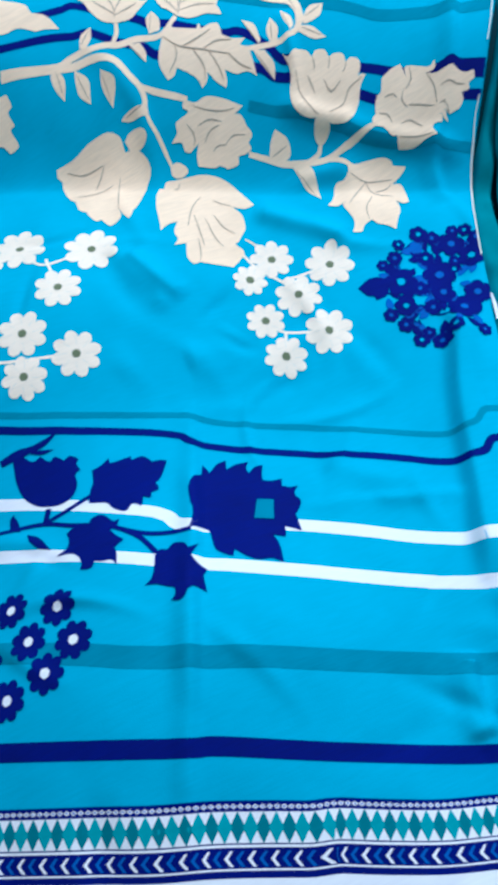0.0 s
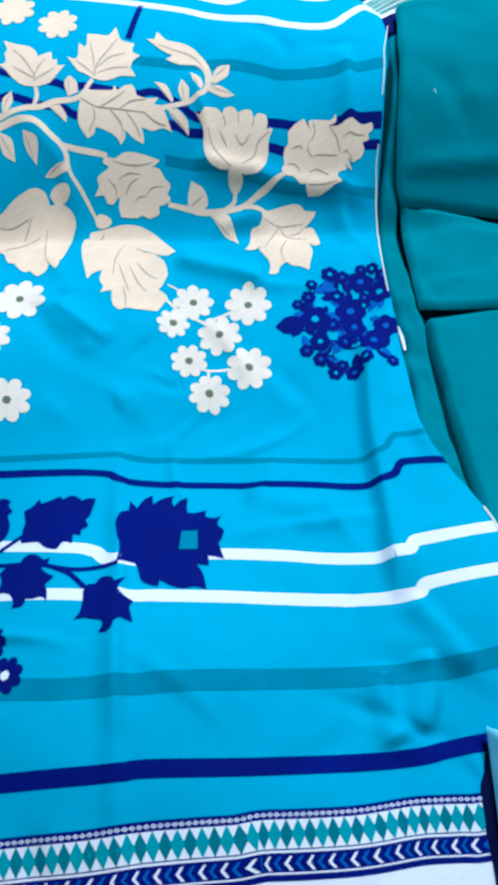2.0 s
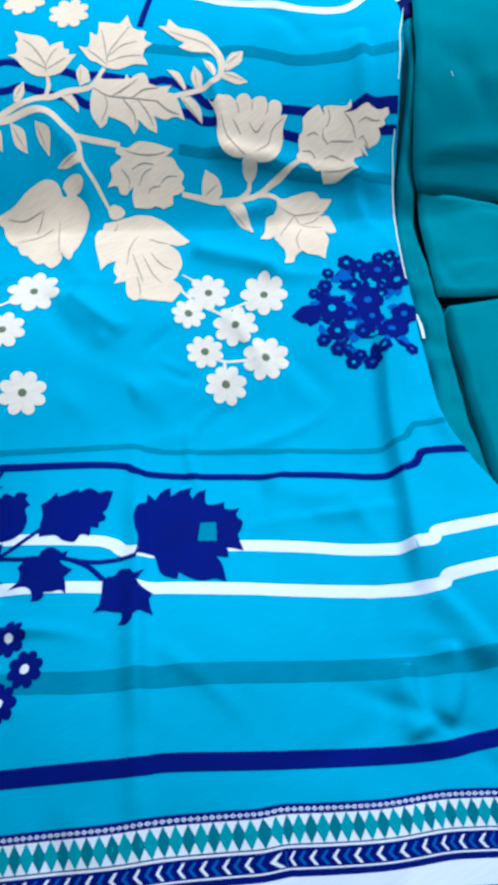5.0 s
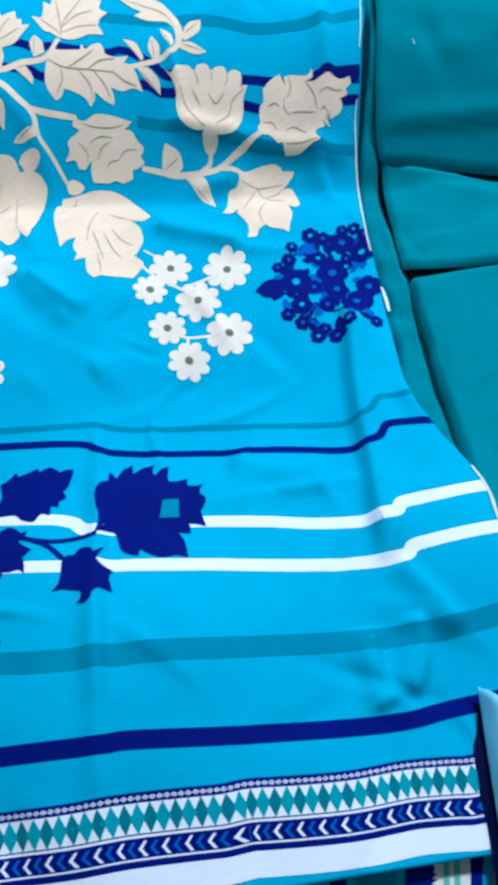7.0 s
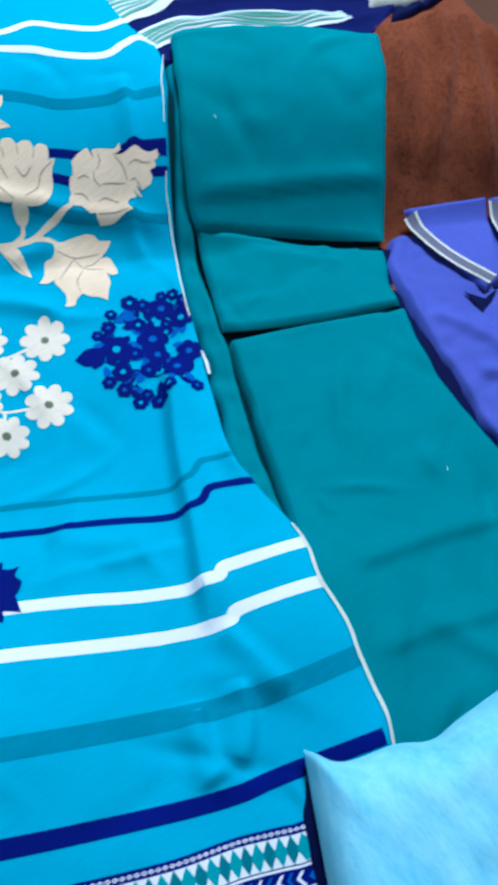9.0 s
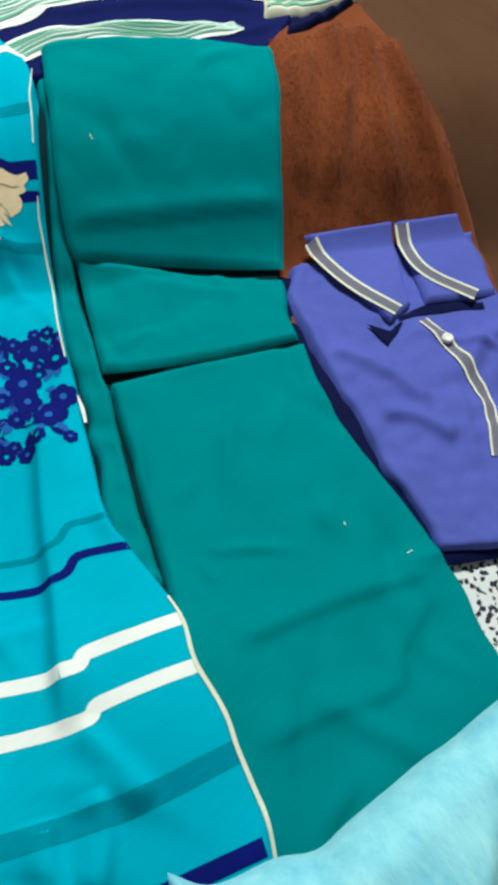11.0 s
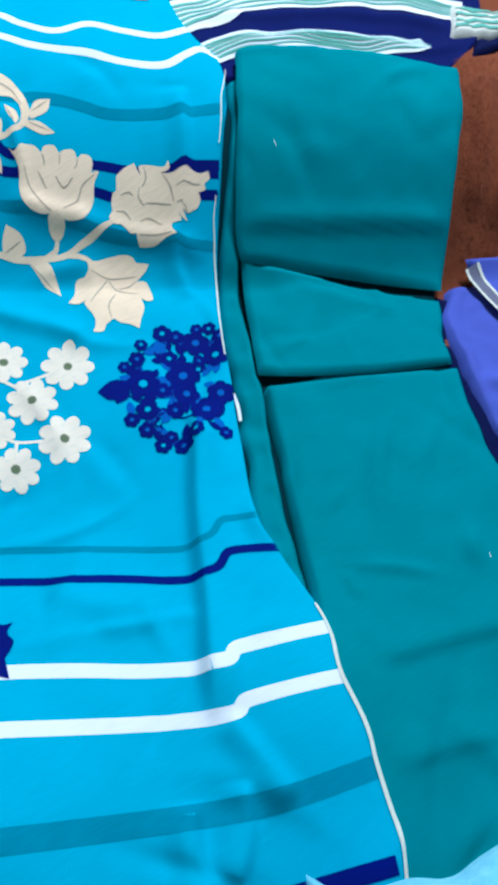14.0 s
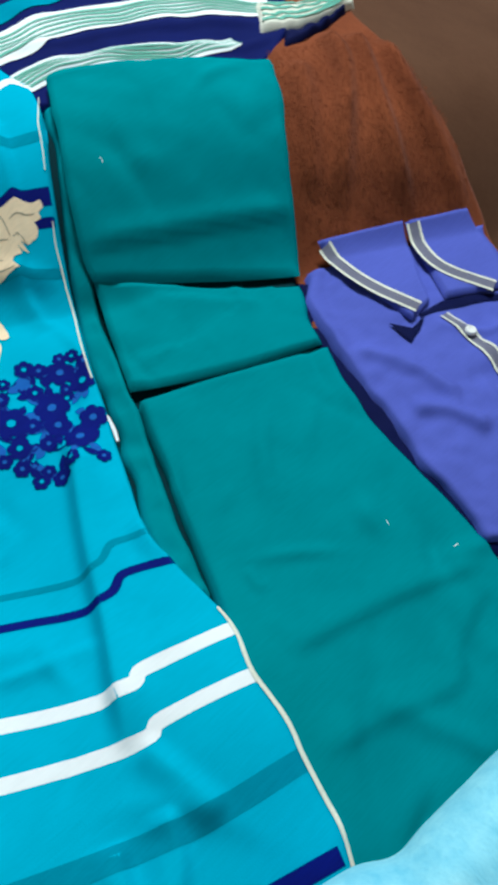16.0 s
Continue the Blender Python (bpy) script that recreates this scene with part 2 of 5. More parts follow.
def blossom(c, r, petals, depth=0.28, turn=0.0, squash=1.0):
    """The outline of a flower with round petals."""
    t = np.linspace(0, 2 * math.pi, petals * 10, endpoint=False)
    rr = r * (1 - depth + depth * np.abs(np.cos(petals * t / 2)) ** 0.7)
    return np.stack([c[0] + rr * np.cos(t + turn), c[1] + squash * rr * np.sin(t + turn)], 1)


def leaf(base, tip, width, teeth=0, bend=0.0, jag=0.3, belly=0.8):
    """The outline of a leaf from its base to its tip, with a toothed rim."""
    a, b = np.array(base, float), np.array(tip, float)
    d = b - a
    side = np.array([-d[1], d[0]]) / np.linalg.norm(d)
    s = np.linspace(0, 1, 12 if not teeth else teeth * 6 + 1)
    w = width / 2 * np.sin(math.pi * s**belly) ** 0.85
    if teeth:
        w = w * (1 - jag + jag * (1 - (s * teeth) % 1.0)) if jag < 0 else w * (1 - jag + 1.6 * jag * ((s * teeth) % 1.0))
    mid = a + d * s[:, None] + side * (bend * np.sin(math.pi * s))[:, None]
    return np.vstack([mid - side * w[:, None], (mid + side * w[:, None])[::-1][1:-1]])


# ---- the room ----
def slab(name, x0, x1, y0, y1, z0, z1, material, label):
    v = [(x, y, z) for z in (z0, z1) for y in (y0, y1) for x in (x0, x1)]
    f = [(0, 2, 3, 1), (4, 5, 7, 6), (0, 1, 5, 4), (2, 6, 7, 3), (0, 4, 6, 2), (1, 3, 7, 5)]
    ob = part(name, v, f, material, None, label, False)
    return tagged(ob, kind="structure")


slab("floor", -2.0, 2.2, -1.8, 2.4, -0.42, -0.34, FLOORM, "brown carpeted floor round the mattress")
slab("wall_north", -2.1, 2.3, 2.4, 2.5, -0.42, 2.5, WALLM, "plain painted wall")
slab("wall_south", -2.1, 2.3, -1.9, -1.8, -0.42, 2.5, WALLM, "plain painted wall")
slab("wall_west", -2.1, -2.0, -1.8, 2.4, -0.42, 2.5, WALLM, "plain painted wall")
slab("wall_east", 2.2, 2.3, -1.8, 2.4, -0.42, 2.5, WALLM, "plain painted wall")
slab("ceiling", -2.1, 2.3, -1.9, 2.5, 2.5, 2.6, WALLM, "plain painted ceiling")


# ---- cloths underneath ----
mattress = thing("mattress", "mattress with a plain brown cover under the clothes", "mattress")
sheet("cover", [(-0.85, 1.35), (-0.85, -0.75)], [(1.15, 1.35), (1.15, -0.75)], 0.02, lambda x, y: -0.036 + 0.0012 * rumple(x, y, 0.12, 5), FLOORM, mattress, edge=0.06, floor_z=-0.34, wobble=0.004)


def under_height(x, y):
    return -0.024 + 0.002 * rumple(x, y, 0.07, 3) + 0.001 * rumple(x, y, 0.03, 4)


bedsheet = thing("bedsheet", "white cotton sheet with dark flecked print under the clothes", "bedsheet")
sheet("cloth", [(-0.6, 0.16), (-0.6, -0.5)], [(0.75, 0.12), (0.75, -0.5)], 0.012, under_height, SHEETM, bedsheet, floor_z=-0.033)


def blanket_height(x, y):
    z = -0.014 + 0.003 * rumple(x, y, 0.06, 8)
    z = z + crease(x, y, [(0.733, 0.482), (0.701, 0.415), (0.651, 0.359), (0.612, 0.317)], 0.015, 0.010, 0.014)
    z = z + crease(x, y, [(0.757, 0.460), (0.716, 0.384), (0.693, 0.323), (0.680, 0.274)], 0.014, 0.009, 0.014)
    z = z + crease(x, y, [(0.772, 0.431), (0.745, 0.349), (0.740, 0.282), (0.739, 0.235)], 0.012, 0.012, 0.012)
    z = z + crease(x, y, [(0.670, 0.458), (0.625, 0.388), (0.587, 0.337)], 0.009, 0.012, 0.014)
    return z


blanket = thing("plush_blanket", "reddish brown plush blanket lying rumpled under the clothes", "blanket")
sheet("cloth", [(0.705, 0.843), (0.493, 0.471), (0.431, 0.261)], [(0.833, 0.591), (0.802, 0.501), (0.783, 0.432), (0.767, 0.346), (0.765, 0.265), (0.757, 0.192), (0.682, 0.079)], 0.005, blanket_height, BROWN, blanket, floor_z=-0.033, edge=0.012)

def nap(name, corners, count, height, material, parent):
    """Tufts of pile standing on a plush cloth."""
    dice = np.random.RandomState(4)
    a, b, c, d = (np.array(p) for p in corners)
    u, v = dice.rand(count, 1), dice.rand(count, 1)
    base = (a * (1 - u) + b * u) * (1 - v) + (d * (1 - u) + c * u) * v
    turn = dice.normal(1.2, 0.8, count)
    long, wide = dice.uniform(0.003, 0.007, count), 0.0005
    way = np.stack([np.cos(turn), np.sin(turn)], 1)
    side = np.stack([-way[:, 1], way[:, 0]], 1) * wide
    tip = base + way * long[:, None]
    verts = np.empty((count, 3, 3))
    for k, p in enumerate((base - side, base + side, tip)):
        verts[:, k, :2] = p
        verts[:, k, 2] = height(p[:, 0], p[:, 1]) + rise(p[:, 0], p[:, 1]) + (-0.0003, -0.0003, 0.0013)[k]
    faces = np.arange(count * 3).reshape(-1, 3)
    tagged(part(name, verts.reshape(-1, 3), faces, material, parent, "brown tufts of pile"), kind="stuff")


nap("nap", ((0.646, 0.484), (0.776, 0.452), (0.753, 0.239), (0.558, 0.311)), 5000, blanket_height, BROWN, blanket)

# ---- striped scarf ----
def scarf_height(x, y):
    z = -0.010 + 0.003 * rumple(x, y, 0.035, 21)
    z = z + crease(x, y, [(0.404, 0.639), (0.517, 0.611), (0.640, 0.556), (0.690, 0.519)], 0.005, 0.012, 0.006)
    z = z + crease(x, y, [(0.410, 0.584), (0.524, 0.567), (0.619, 0.509), (0.686, 0.504)], 0.004, 0.010, 0.006)
    return z


scarf = thing("striped_scarf", "navy scarf with mint and white stripes, bunched at its end", "scarf")
sheet("cloth", [(0.385, 1.075), (0.287, 0.698), (0.308, 0.590)], [(1.057, 0.954), (0.772, 0.589), (0.730, 0.525), (0.686, 0.495), (0.614, 0.464)], 0.004, scarf_height, SCARFNAVY, scarf, floor_z=-0.025)
for name, line, width, material in (
    ("white_band", [(0.297, 0.623), (0.354, 0.637), (0.411, 0.650), (0.445, 0.648), (0.484, 0.658), (0.528, 0.649), (0.587, 0.627), (0.640, 0.609), (0.673, 0.583), (0.709, 0.549)], 0.054, WHITE),
    ("white_band", [(0.359, 0.576), (0.403, 0.583), (0.429, 0.586), (0.465, 0.581), (0.506, 0.570), (0.557, 0.541), (0.608, 0.520), (0.634, 0.516)], 0.030, WHITE),
):
    stripe_of = ribbon(name, line, width, scarf_height, 0.0012, material, scarf, across=18, taper=(1, 1, 1.08, 0.95, 1, 0.95, 0.75))
    for f in (-0.32, -0.16, 0.0, 0.16, 0.3):
        ribbon("mint_stripe", [(x, y + f * width * (1 - 0.2 * (k / len(line)) ** 3)) for k, (x, y) in enumerate(line)], width * 0.065, scarf_height, 0.0022, MINT, stripe_of, taper=(1, 1.3, 0.8, 1.2, 0.9, 0.6))
ribbon("teal_band", [(0.329, 0.683), (0.387, 0.693), (0.445, 0.708), (0.497, 0.715), (0.556, 0.718)], 0.028, scarf_height, 0.0012, TEALSTRIPE, scarf, label="teal woven band", across=8)

# ---- folded trousers ----
def leg_height(x, y):
    z = -0.003 + 0.0028 * rumple(x, y, 0.09, 31) + 0.0011 * rumple(x, y, 0.03, 32)
    z = z + crease(x, y, [(0.245, 0.015), (0.328, -0.002), (0.423, -0.034)], 0.005, 0.016, 0.006)
    z = z + crease(x, y, [(0.214, -0.049), (0.273, -0.062), (0.325, -0.079), (0.356, -0.060), (0.411, -0.045)], 0.0045, 0.016, 0.006)
    z = z + wrinkles(x, y, 12, 44, (0.20, -0.15), (0.50, 0.28), 0.0065)
    return z + crease(x, y, [(0.270, 0.085), (0.268, 0.074), (0.267, 0.062)], 0.003, 0.004, 0.003)


def middle_height(x, y):
    return 0.000 + 0.0022 * rumple(x, y, 0.05, 33) + crease(x, y, [(0.391, 0.367), (0.445, 0.316), (0.477, 0.291)], 0.003, 0.006, 0.010) + wrinkles(x, y, 15, 14, (0.30, 0.25), (0.50, 0.38), 0.0035) + 0.003 * rumple(x, y, 0.03, 38) * (y > 0.3)


def upper_height(x, y):
    z = 0.004 + 0.0024 * rumple(x, y, 0.06, 34) + 0.0009 * rumple(x, y, 0.02, 35)
    z = z + wrinkles(x, y, 13, 40, (0.28, 0.25), (0.62, 0.62), 0.0065)
    return z + crease(x, y, [(0.357, 0.428), (0.456, 0.383), (0.565, 0.334)], 0.007, 0.012, 0.004)


def strip_height(x, y):
    return -0.0100 + 0.003 * rumple(x, y, 0.04, 36) + 0.0028 * rumple(x, y, 0.018, 37) + crease(x, y, [(0.379, 0.473), (0.354, 0.401), (0.312, 0.295), (0.266, 0.170)], 0.004, 0.004, 0.006)


trousers = thing("folded_trousers", "dark teal cotton trousers folded over in layers", "trousers")
# first sheet: its dark colour paints the shade seen in the gaps
sheet("shade_layer", [(0.383, 0.547), (0.317, 0.429), (0.254, 0.248), (0.141, -0.044)], [(0.611, 0.425), (0.543, 0.309), (0.460, 0.145), (0.432, -0.020), (0.413, -0.080)], 0.008, lambda x, y: -0.019 + 0.009 * np.clip((x - 0.4 * (y - 0.28) - 0.34) / 0.03, 0, 1) * np.clip((y - 0.20) / 0.02, 0, 1) + 0.0008 * rumple(x, y, 0.04, 30), GAPSHADE, trousers, "dark sheet standing in for the shade between the folds", floor_z=-0.021)
sheet("side_fold", [(0.409, 0.549), (0.372, 0.477), (0.336, 0.418), (0.291, 0.309), (0.260, 0.222), (0.235, 0.167), (0.215, 0.108)], [(0.426, 0.549), (0.360, 0.427), (0.321, 0.319), (0.294, 0.247), (0.267, 0.169), (0.236, 0.085)], 0.004, strip_height, TROUSER, trousers, wobble=0.0035)
sheet("lower_leg", [(0.305, 0.277), (0.291, 0.227), (0.269, 0.168), (0.237, 0.084), (0.201, 0.014), (0.176, -0.051), (0.135, -0.129)], [(0.492, 0.211), (0.468, 0.154), (0.450, 0.059), (0.440, -0.022), (0.422, -0.087), (0.397, -0.145), (0.363, -0.193)], 0.004, leg_height, TROUSER, trousers, wobble=0.0022)
sheet("middle_fold", [(0.356, 0.411), (0.340, 0.366), (0.309, 0.292)], [(0.525, 0.283), (0.505, 0.251), (0.490, 0.217)], 0.004, middle_height, TROUSER, trousers, floor_z=-0.009, wobble=0.002, droop=0.007)
sheet("upper_fold", [(0.427, 0.565), (0.395, 0.506), (0.369, 0.455), (0.356, 0.424), (0.353, 0.406)], [(0.634, 0.457), (0.587, 0.381), (0.562, 0.335), (0.535, 0.296)], 0.004, upper_height, TROUSER, trousers, floor_z=-0.003, sag=0.018, edge=0.005, wobble=0.002)

for line in ([(0.387, 0.042), (0.385, 0.038)], [(0.411, -0.010), (0.416, -0.011)], [(0.415, 0.465), (0.415, 0.460)]):
    ribbon("lint", line, 0.0006, upper_height if line[0][1] > 0.3 else leg_height, 0.0006, WHITE, trousers, label="speck of white lint")

# ---- folded shirt ----
def shirt_height(x, y):
    z = -0.002 + 0.0026 * rumple(x, y, 0.06, 41) + 0.0008 * rumple(x, y, 0.025, 42)
    z = z + crease(x, y, [(0.501, 0.190), (0.528, 0.139), (0.536, 0.078)], 0.008, 0.010, 0.008)
    z = z + crease(x, y, [(0.487, 0.104), (0.514, 0.079), (0.526, 0.040)], 0.008, 0.012, 0.006)
    z = z + wrinkles(x, y, 14, 46, (0.38, -0.05), (0.70, 0.32), 0.0095) + 0.0012 * rumple(x, y, 0.012, 45)
    return z + crease(x, y, [(0.590, 0.105), (0.544, 0.042), (0.517, 0.004)], 0.003, 0.008, 0.005)


def collar_height(x, y):
    return 0.006 + 0.001 * rumple(x, y, 0.03, 43)


shirt = thing("folded_shirt", "violet-blue shirt folded with grey and cream trimmed collar", "shirt")
# dark sheet added as the shade along the shirt's left edge
sheet("shirt_shade", [(0.530, 0.303), (0.491, 0.238), (0.462, 0.153), (0.435, 0.057), (0.423, -0.028)], [(0.647, 0.174), (0.594, 0.086), (0.567, 0.027), (0.520, -0.051), (0.516, -0.079)], 0.006, lambda x, y: -0.0105 + 0.002 * rumple(x, y, 0.015, 44), DARKNAVY, shirt, "dark navy sheet standing in for the shade beside the shirt", floor_z=-0.016)
sheet("body", [(0.545, 0.302), (0.503, 0.239), (0.478, 0.149), (0.454, 0.056), (0.438, -0.026)], [(0.753, 0.224), (0.691, 0.109), (0.624, 0.019), (0.587, -0.044), (0.553, -0.099)], 0.004, shirt_height, VIOLET, shirt, wobble=0.004)
left_leaf = sheet("collar_leaf", [(0.570, 0.309), (0.571, 0.249), (0.576, 0.177)], [(0.664, 0.272), (0.648, 0.240), (0.609, 0.182)], 0.003, collar_height, VIOLET, shirt, floor_z=-0.001, edge=0.004)
right_leaf = sheet("collar_leaf", [(0.667, 0.269), (0.648, 0.220), (0.625, 0.174)], [(0.737, 0.241), (0.731, 0.199), (0.700, 0.140)], 0.003, collar_height, VIOLET, shirt, floor_z=-0.001, edge=0.004)
def beside(line, off):
    """A line set off to its left."""
    p = curve(line, 16)
    d = np.gradient(p, axis=0)
    d /= np.linalg.norm(d, axis=1)[:, None]
    return [tuple(q) for q in p + off * np.stack([-d[:, 1], d[:, 0]], 1)]


# shade in the neck opening, laid on as a dark ribbon
ribbon("neck_shade", [(0.587, 0.176), (0.617, 0.170), (0.650, 0.156), (0.680, 0.139)], 0.011, shirt_height, 0.0015, DARKNAVY, shirt, label="dark band painted as shade in the neck opening", taper=(0.3, 1, 1, 0.7))
for off, width, material in ((0.0, 0.0115, GREY), (-0.0068, 0.0030, CREAM), (0.0068, 0.0030, CREAM)):
    for line, owner in (([(0.572, 0.299), (0.573, 0.239), (0.589, 0.181)], left_leaf), ([(0.670, 0.262), (0.653, 0.208), (0.675, 0.150)], right_leaf)):
        ribbon("collar_trim", beside(line, off), width, collar_height, 0.0007 if material == GREY else 0.0011, material, owner)
    ribbon("placket", beside([(0.608, 0.161), (0.606, 0.124), (0.599, 0.083), (0.587, 0.052), (0.546, 0.006)], off * 0.75), width * 0.75, shirt_height, 0.0012 if material == GREY else 0.0017, material, shirt)

# cast shadow of the collar point, painted as a dark patch on the shirt
patch("collar_shade", [(0.554, 0.189), (0.568, 0.169), (0.590, 0.172), (0.572, 0.163), (0.554, 0.158)], shirt_height, 0.0030, DARKNAVY, shirt, "dark patch painted as the collar point's shadow")


def button(c, z, r, parent):
    verts, faces = [], []
    rings = ((0.0, 0.0025), (0.35, 0.0022), (0.55, 0.0028), (0.8, 0.0036), (1.0, 0.0026), (1.02, 0.0))
    n = 24
    for q, h in rings:
        for k in range(n):
            a = 2 * math.pi * k / n
            verts.append((c[0] + q * r * math.cos(a), c[1] + q * r * math.sin(a), z + h))
    for j in range(len(rings) - 1):
        for k in range(n):
            faces.append((j * n + k, (j + 1) * n + k, (j + 1) * n + (k + 1) % n, j * n + (k + 1) % n))
    part("button", verts, faces, PEARL, parent, "pearly round button")


button((0.608, 0.128), 0.0015, 0.0058, shirt)

# ---- printed tunic ----
EDGE = curve([(0.444, 0.831), (0.409, 0.681), (0.400, 0.629), (0.402, 0.590), (0.411, 0.553), (0.384, 0.510), (0.361, 0.469), (0.334, 0.420), (0.290, 0.309), (0.239, 0.175), (0.234, 0.128), (0.234, 0.065), (0.222, 0.021), (0.216, -0.019), (0.191, -0.107), (0.131, -0.183)], 300)
EDGE[:, 0] += 0.0016 * rumple(EDGE[:, 1], EDGE[:, 0], 0.022, 57)


def edge_x(y):
    return np.interp(-np.asarray(y), -EDGE[:, 1], EDGE[:, 0])


def tunic_height(x, y):
    x, y = np.asarray(x, float), np.asarray(y, float)
    z = -0.002 + 0.0016 * rumple(x, y, 0.08, 51) + 0.0007 * rumple(x, y, 0.03, 52)
    z = z + crease(x, y, [(0.243, 0.287), (0.195, 0.195), (0.163, 0.120), (0.137, 0.065), (0.123, 0.032)], 0.0150, 0.022, 0.008)
    z = z + crease(x, y, [(0.130, 0.036), (0.137, -0.001), (0.145, -0.035)], 0.0060, 0.008, 0.012)
    z = z + crease(x, y, [(0.085, 0.000), (0.074, -0.029), (0.073, -0.057)], 0.0072, 0.006, 0.012)
    z = z + crease(x, y, [(0.119, -0.006), (0.108, -0.035), (0.086, -0.058)], 0.0072, 0.006, 0.012)
    z = z + crease(x, y, [(0.356, 0.551), (0.328, 0.483), (0.294, 0.434), (0.290, 0.394)], 0.0065, 0.006, 0.012)
    z = z + crease(x, y, [(-0.024, 0.291), (-0.063, 0.156), (-0.109, 0.033), (-0.142, -0.052)], 0.0043, 0.005, 0.010)
    z = z + crease(x, y, [(0.165, 0.534), (0.190, 0.509), (0.248, 0.469), (0.327, 0.422)], 0.0072, 0.010, 0.008)
    z = z + crease(x, y, [(0.107, 0.459), (0.148, 0.423), (0.183, 0.389)], 0.0087, 0.014, 0.010)
    z = z + crease(x, y, [(-0.026, 0.451), (-0.010, 0.414), (0.007, 0.382)], 0.0072, 0.012, 0.008)
    z = z + crease(x, y, [(0.021, 0.147), (0.069, 0.136), (0.122, 0.117)], 0.0022, 0.004, 0.008)
    z = z + crease(x, y, [(-0.045, 0.229), (-0.061, 0.168), (-0.082, 0.110), (-0.096, 0.062), (-0.106, 0.031)], 0.0040, 0.006, 0.012)
    z = z + crease(x, y, [(-0.036, 0.468), (-0.030, 0.433), (-0.014, 0.398), (-0.018, 0.373)], 0.0040, 0.012, 0.010)
    z = z + crease(x, y, [(0.078, 0.134), (0.115, 0.123), (0.152, 0.110)], 0.0025, 0.005, 0.008)
    z = z + crease(x, y, [(-0.016, 0.322), (0.019, 0.322), (0.043, 0.339)], 0.0030, 0.014, 0.014)
    z = z + crease(x, y, [(0.073, -0.006), (0.064, -0.032), (0.062, -0.056)], 0.0025, 0.007, 0.010)
    z = z + crease(x, y, [(0.101, -0.016), (0.095, -0.035), (0.076, -0.053), (0.060, -0.063)], 0.0025, 0.007, 0.010)
    z = z + wrinkles(x, y, 11, 110, (-0.30, -0.18), (0.36, 0.62), 0.0058) + 0.0012 * rumple(x, y, 0.05, 53)
    e = np.clip((edge_x(y) - x) / 0.004, 0, 1)
    return -0.014 + (z + 0.014) * np.sqrt(np.maximum(0, 1 - (1 - e) ** 2))


tunic = thing("printed_tunic", "turquoise cotton tunic printed with beige and navy flowers", "tunic")
sheet("cloth", [(-0.122, 1.066), (-0.357, 0.545), (-0.417, 0.018)], [tuple(p) for p in EDGE[::12]] + [tuple(EDGE[-1])], 0.002, tunic_height, TURQ, tunic, edge=0.001, floor_z=-0.016, wobble=0.0)

sheet("tail", [(0.703, 0.559), (0.743, 0.532), (0.807, 0.512)], [(0.671, 0.515), (0.728, 0.495), (0.799, 0.497)], 0.003, lambda x, y: -0.002 + 0.0016 * rumple(x, y, 0.008, 61), CREAM, scarf, "crumpled cream end of the scarf", floor_z=-0.013, wobble=0.004)
for line in ([(0.698, 0.549), (0.737, 0.525), (0.798, 0.509)], [(0.690, 0.539), (0.732, 0.518), (0.798, 0.507)], [(0.684, 0.530), (0.731, 0.508), (0.795, 0.504)], [(0.677, 0.522), (0.729, 0.501), (0.794, 0.501)]):
    ribbon("mint_stripe", line, 0.0040, lambda x, y: -0.002 + 0.0016 * rumple(x, y, 0.008, 61), 0.0010, MINT, scarf, taper=(1, 1.3, 0.7, 1.1, 0.4))
sheet("tail_lining", [(0.691, 0.501), (0.736, 0.494), (0.786, 0.501)], [(0.673, 0.483), (0.724, 0.481), (0.784, 0.493)], 0.003, lambda x, y: -0.002 + 0.003 * rumple(x, y, 0.012, 62) - 0.004, DARKNAVY, scarf, "dark underside of the scarf", floor_z=-0.014)


# ---- print on the tunic ----
INK = 0.35


def band(line, width, height, lift, step=0.003, taper=None, across=4):
    length = np.hypot(*np.diff(curve(line, 60), axis=0).T).sum()
    n = max(4, int(length / step))
    mid = curve(line, n)
    d = np.gradient(mid, axis=0)
    d /= np.linalg.norm(d, axis=1)[:, None] + 1e-9
    side = np.stack([-d[:, 1], d[:, 0]], 1)
    w = np.full(n, width) if taper is None else width * np.interp(np.linspace(0, 1, n), np.linspace(0, 1, len(taper)), taper)
    xy = mid[:, None, :] + side[:, None, :] * (w[:, None] * np.linspace(0.5, -0.5, across))[:, :, None]
    x, y = xy[..., 0], xy[..., 1]
    x = np.minimum(x, edge_x(y) - 0.0022)
    faces = [(j * across + i, j * across + i + 1, (j + 1) * across + i + 1, (j + 1) * across + i) for j in range(n - 1) for i in range(across - 1)]
    return np.stack([x, y, height(x, y) + rise(x, y) + INK * lift], -1).reshape(-1, 3), faces


def strokes(name, lines, width, lift, material, label="", taper=None, parent=None):
    """Several drawn lines of one motif."""
    verts, faces = [], []
    for line in lines:
        v, f = band(line, width, tunic_height, lift, 0.003, taper, 3)
        faces += [tuple(len(verts) + k for k in q) for q in f]
        verts += list(v)
    return tagged(part(name, verts, faces, material, parent or tunic, label), kind="stuff" if len(lines) > 1 else "")


def stripe(line, width, material, label, lift=0.0007):
    v, f = band(line, width, tunic_height, lift, 0.0025, None, max(4, int(width / 0.002)))
    part("stripe", v, f, material, tunic, label)


def shape(name, outline, material, lift=0.0014, label="", parent=None):
    return patch(name, trimmed(outline), tunic_height, INK * lift, material, parent or tunic, label, 0.003)


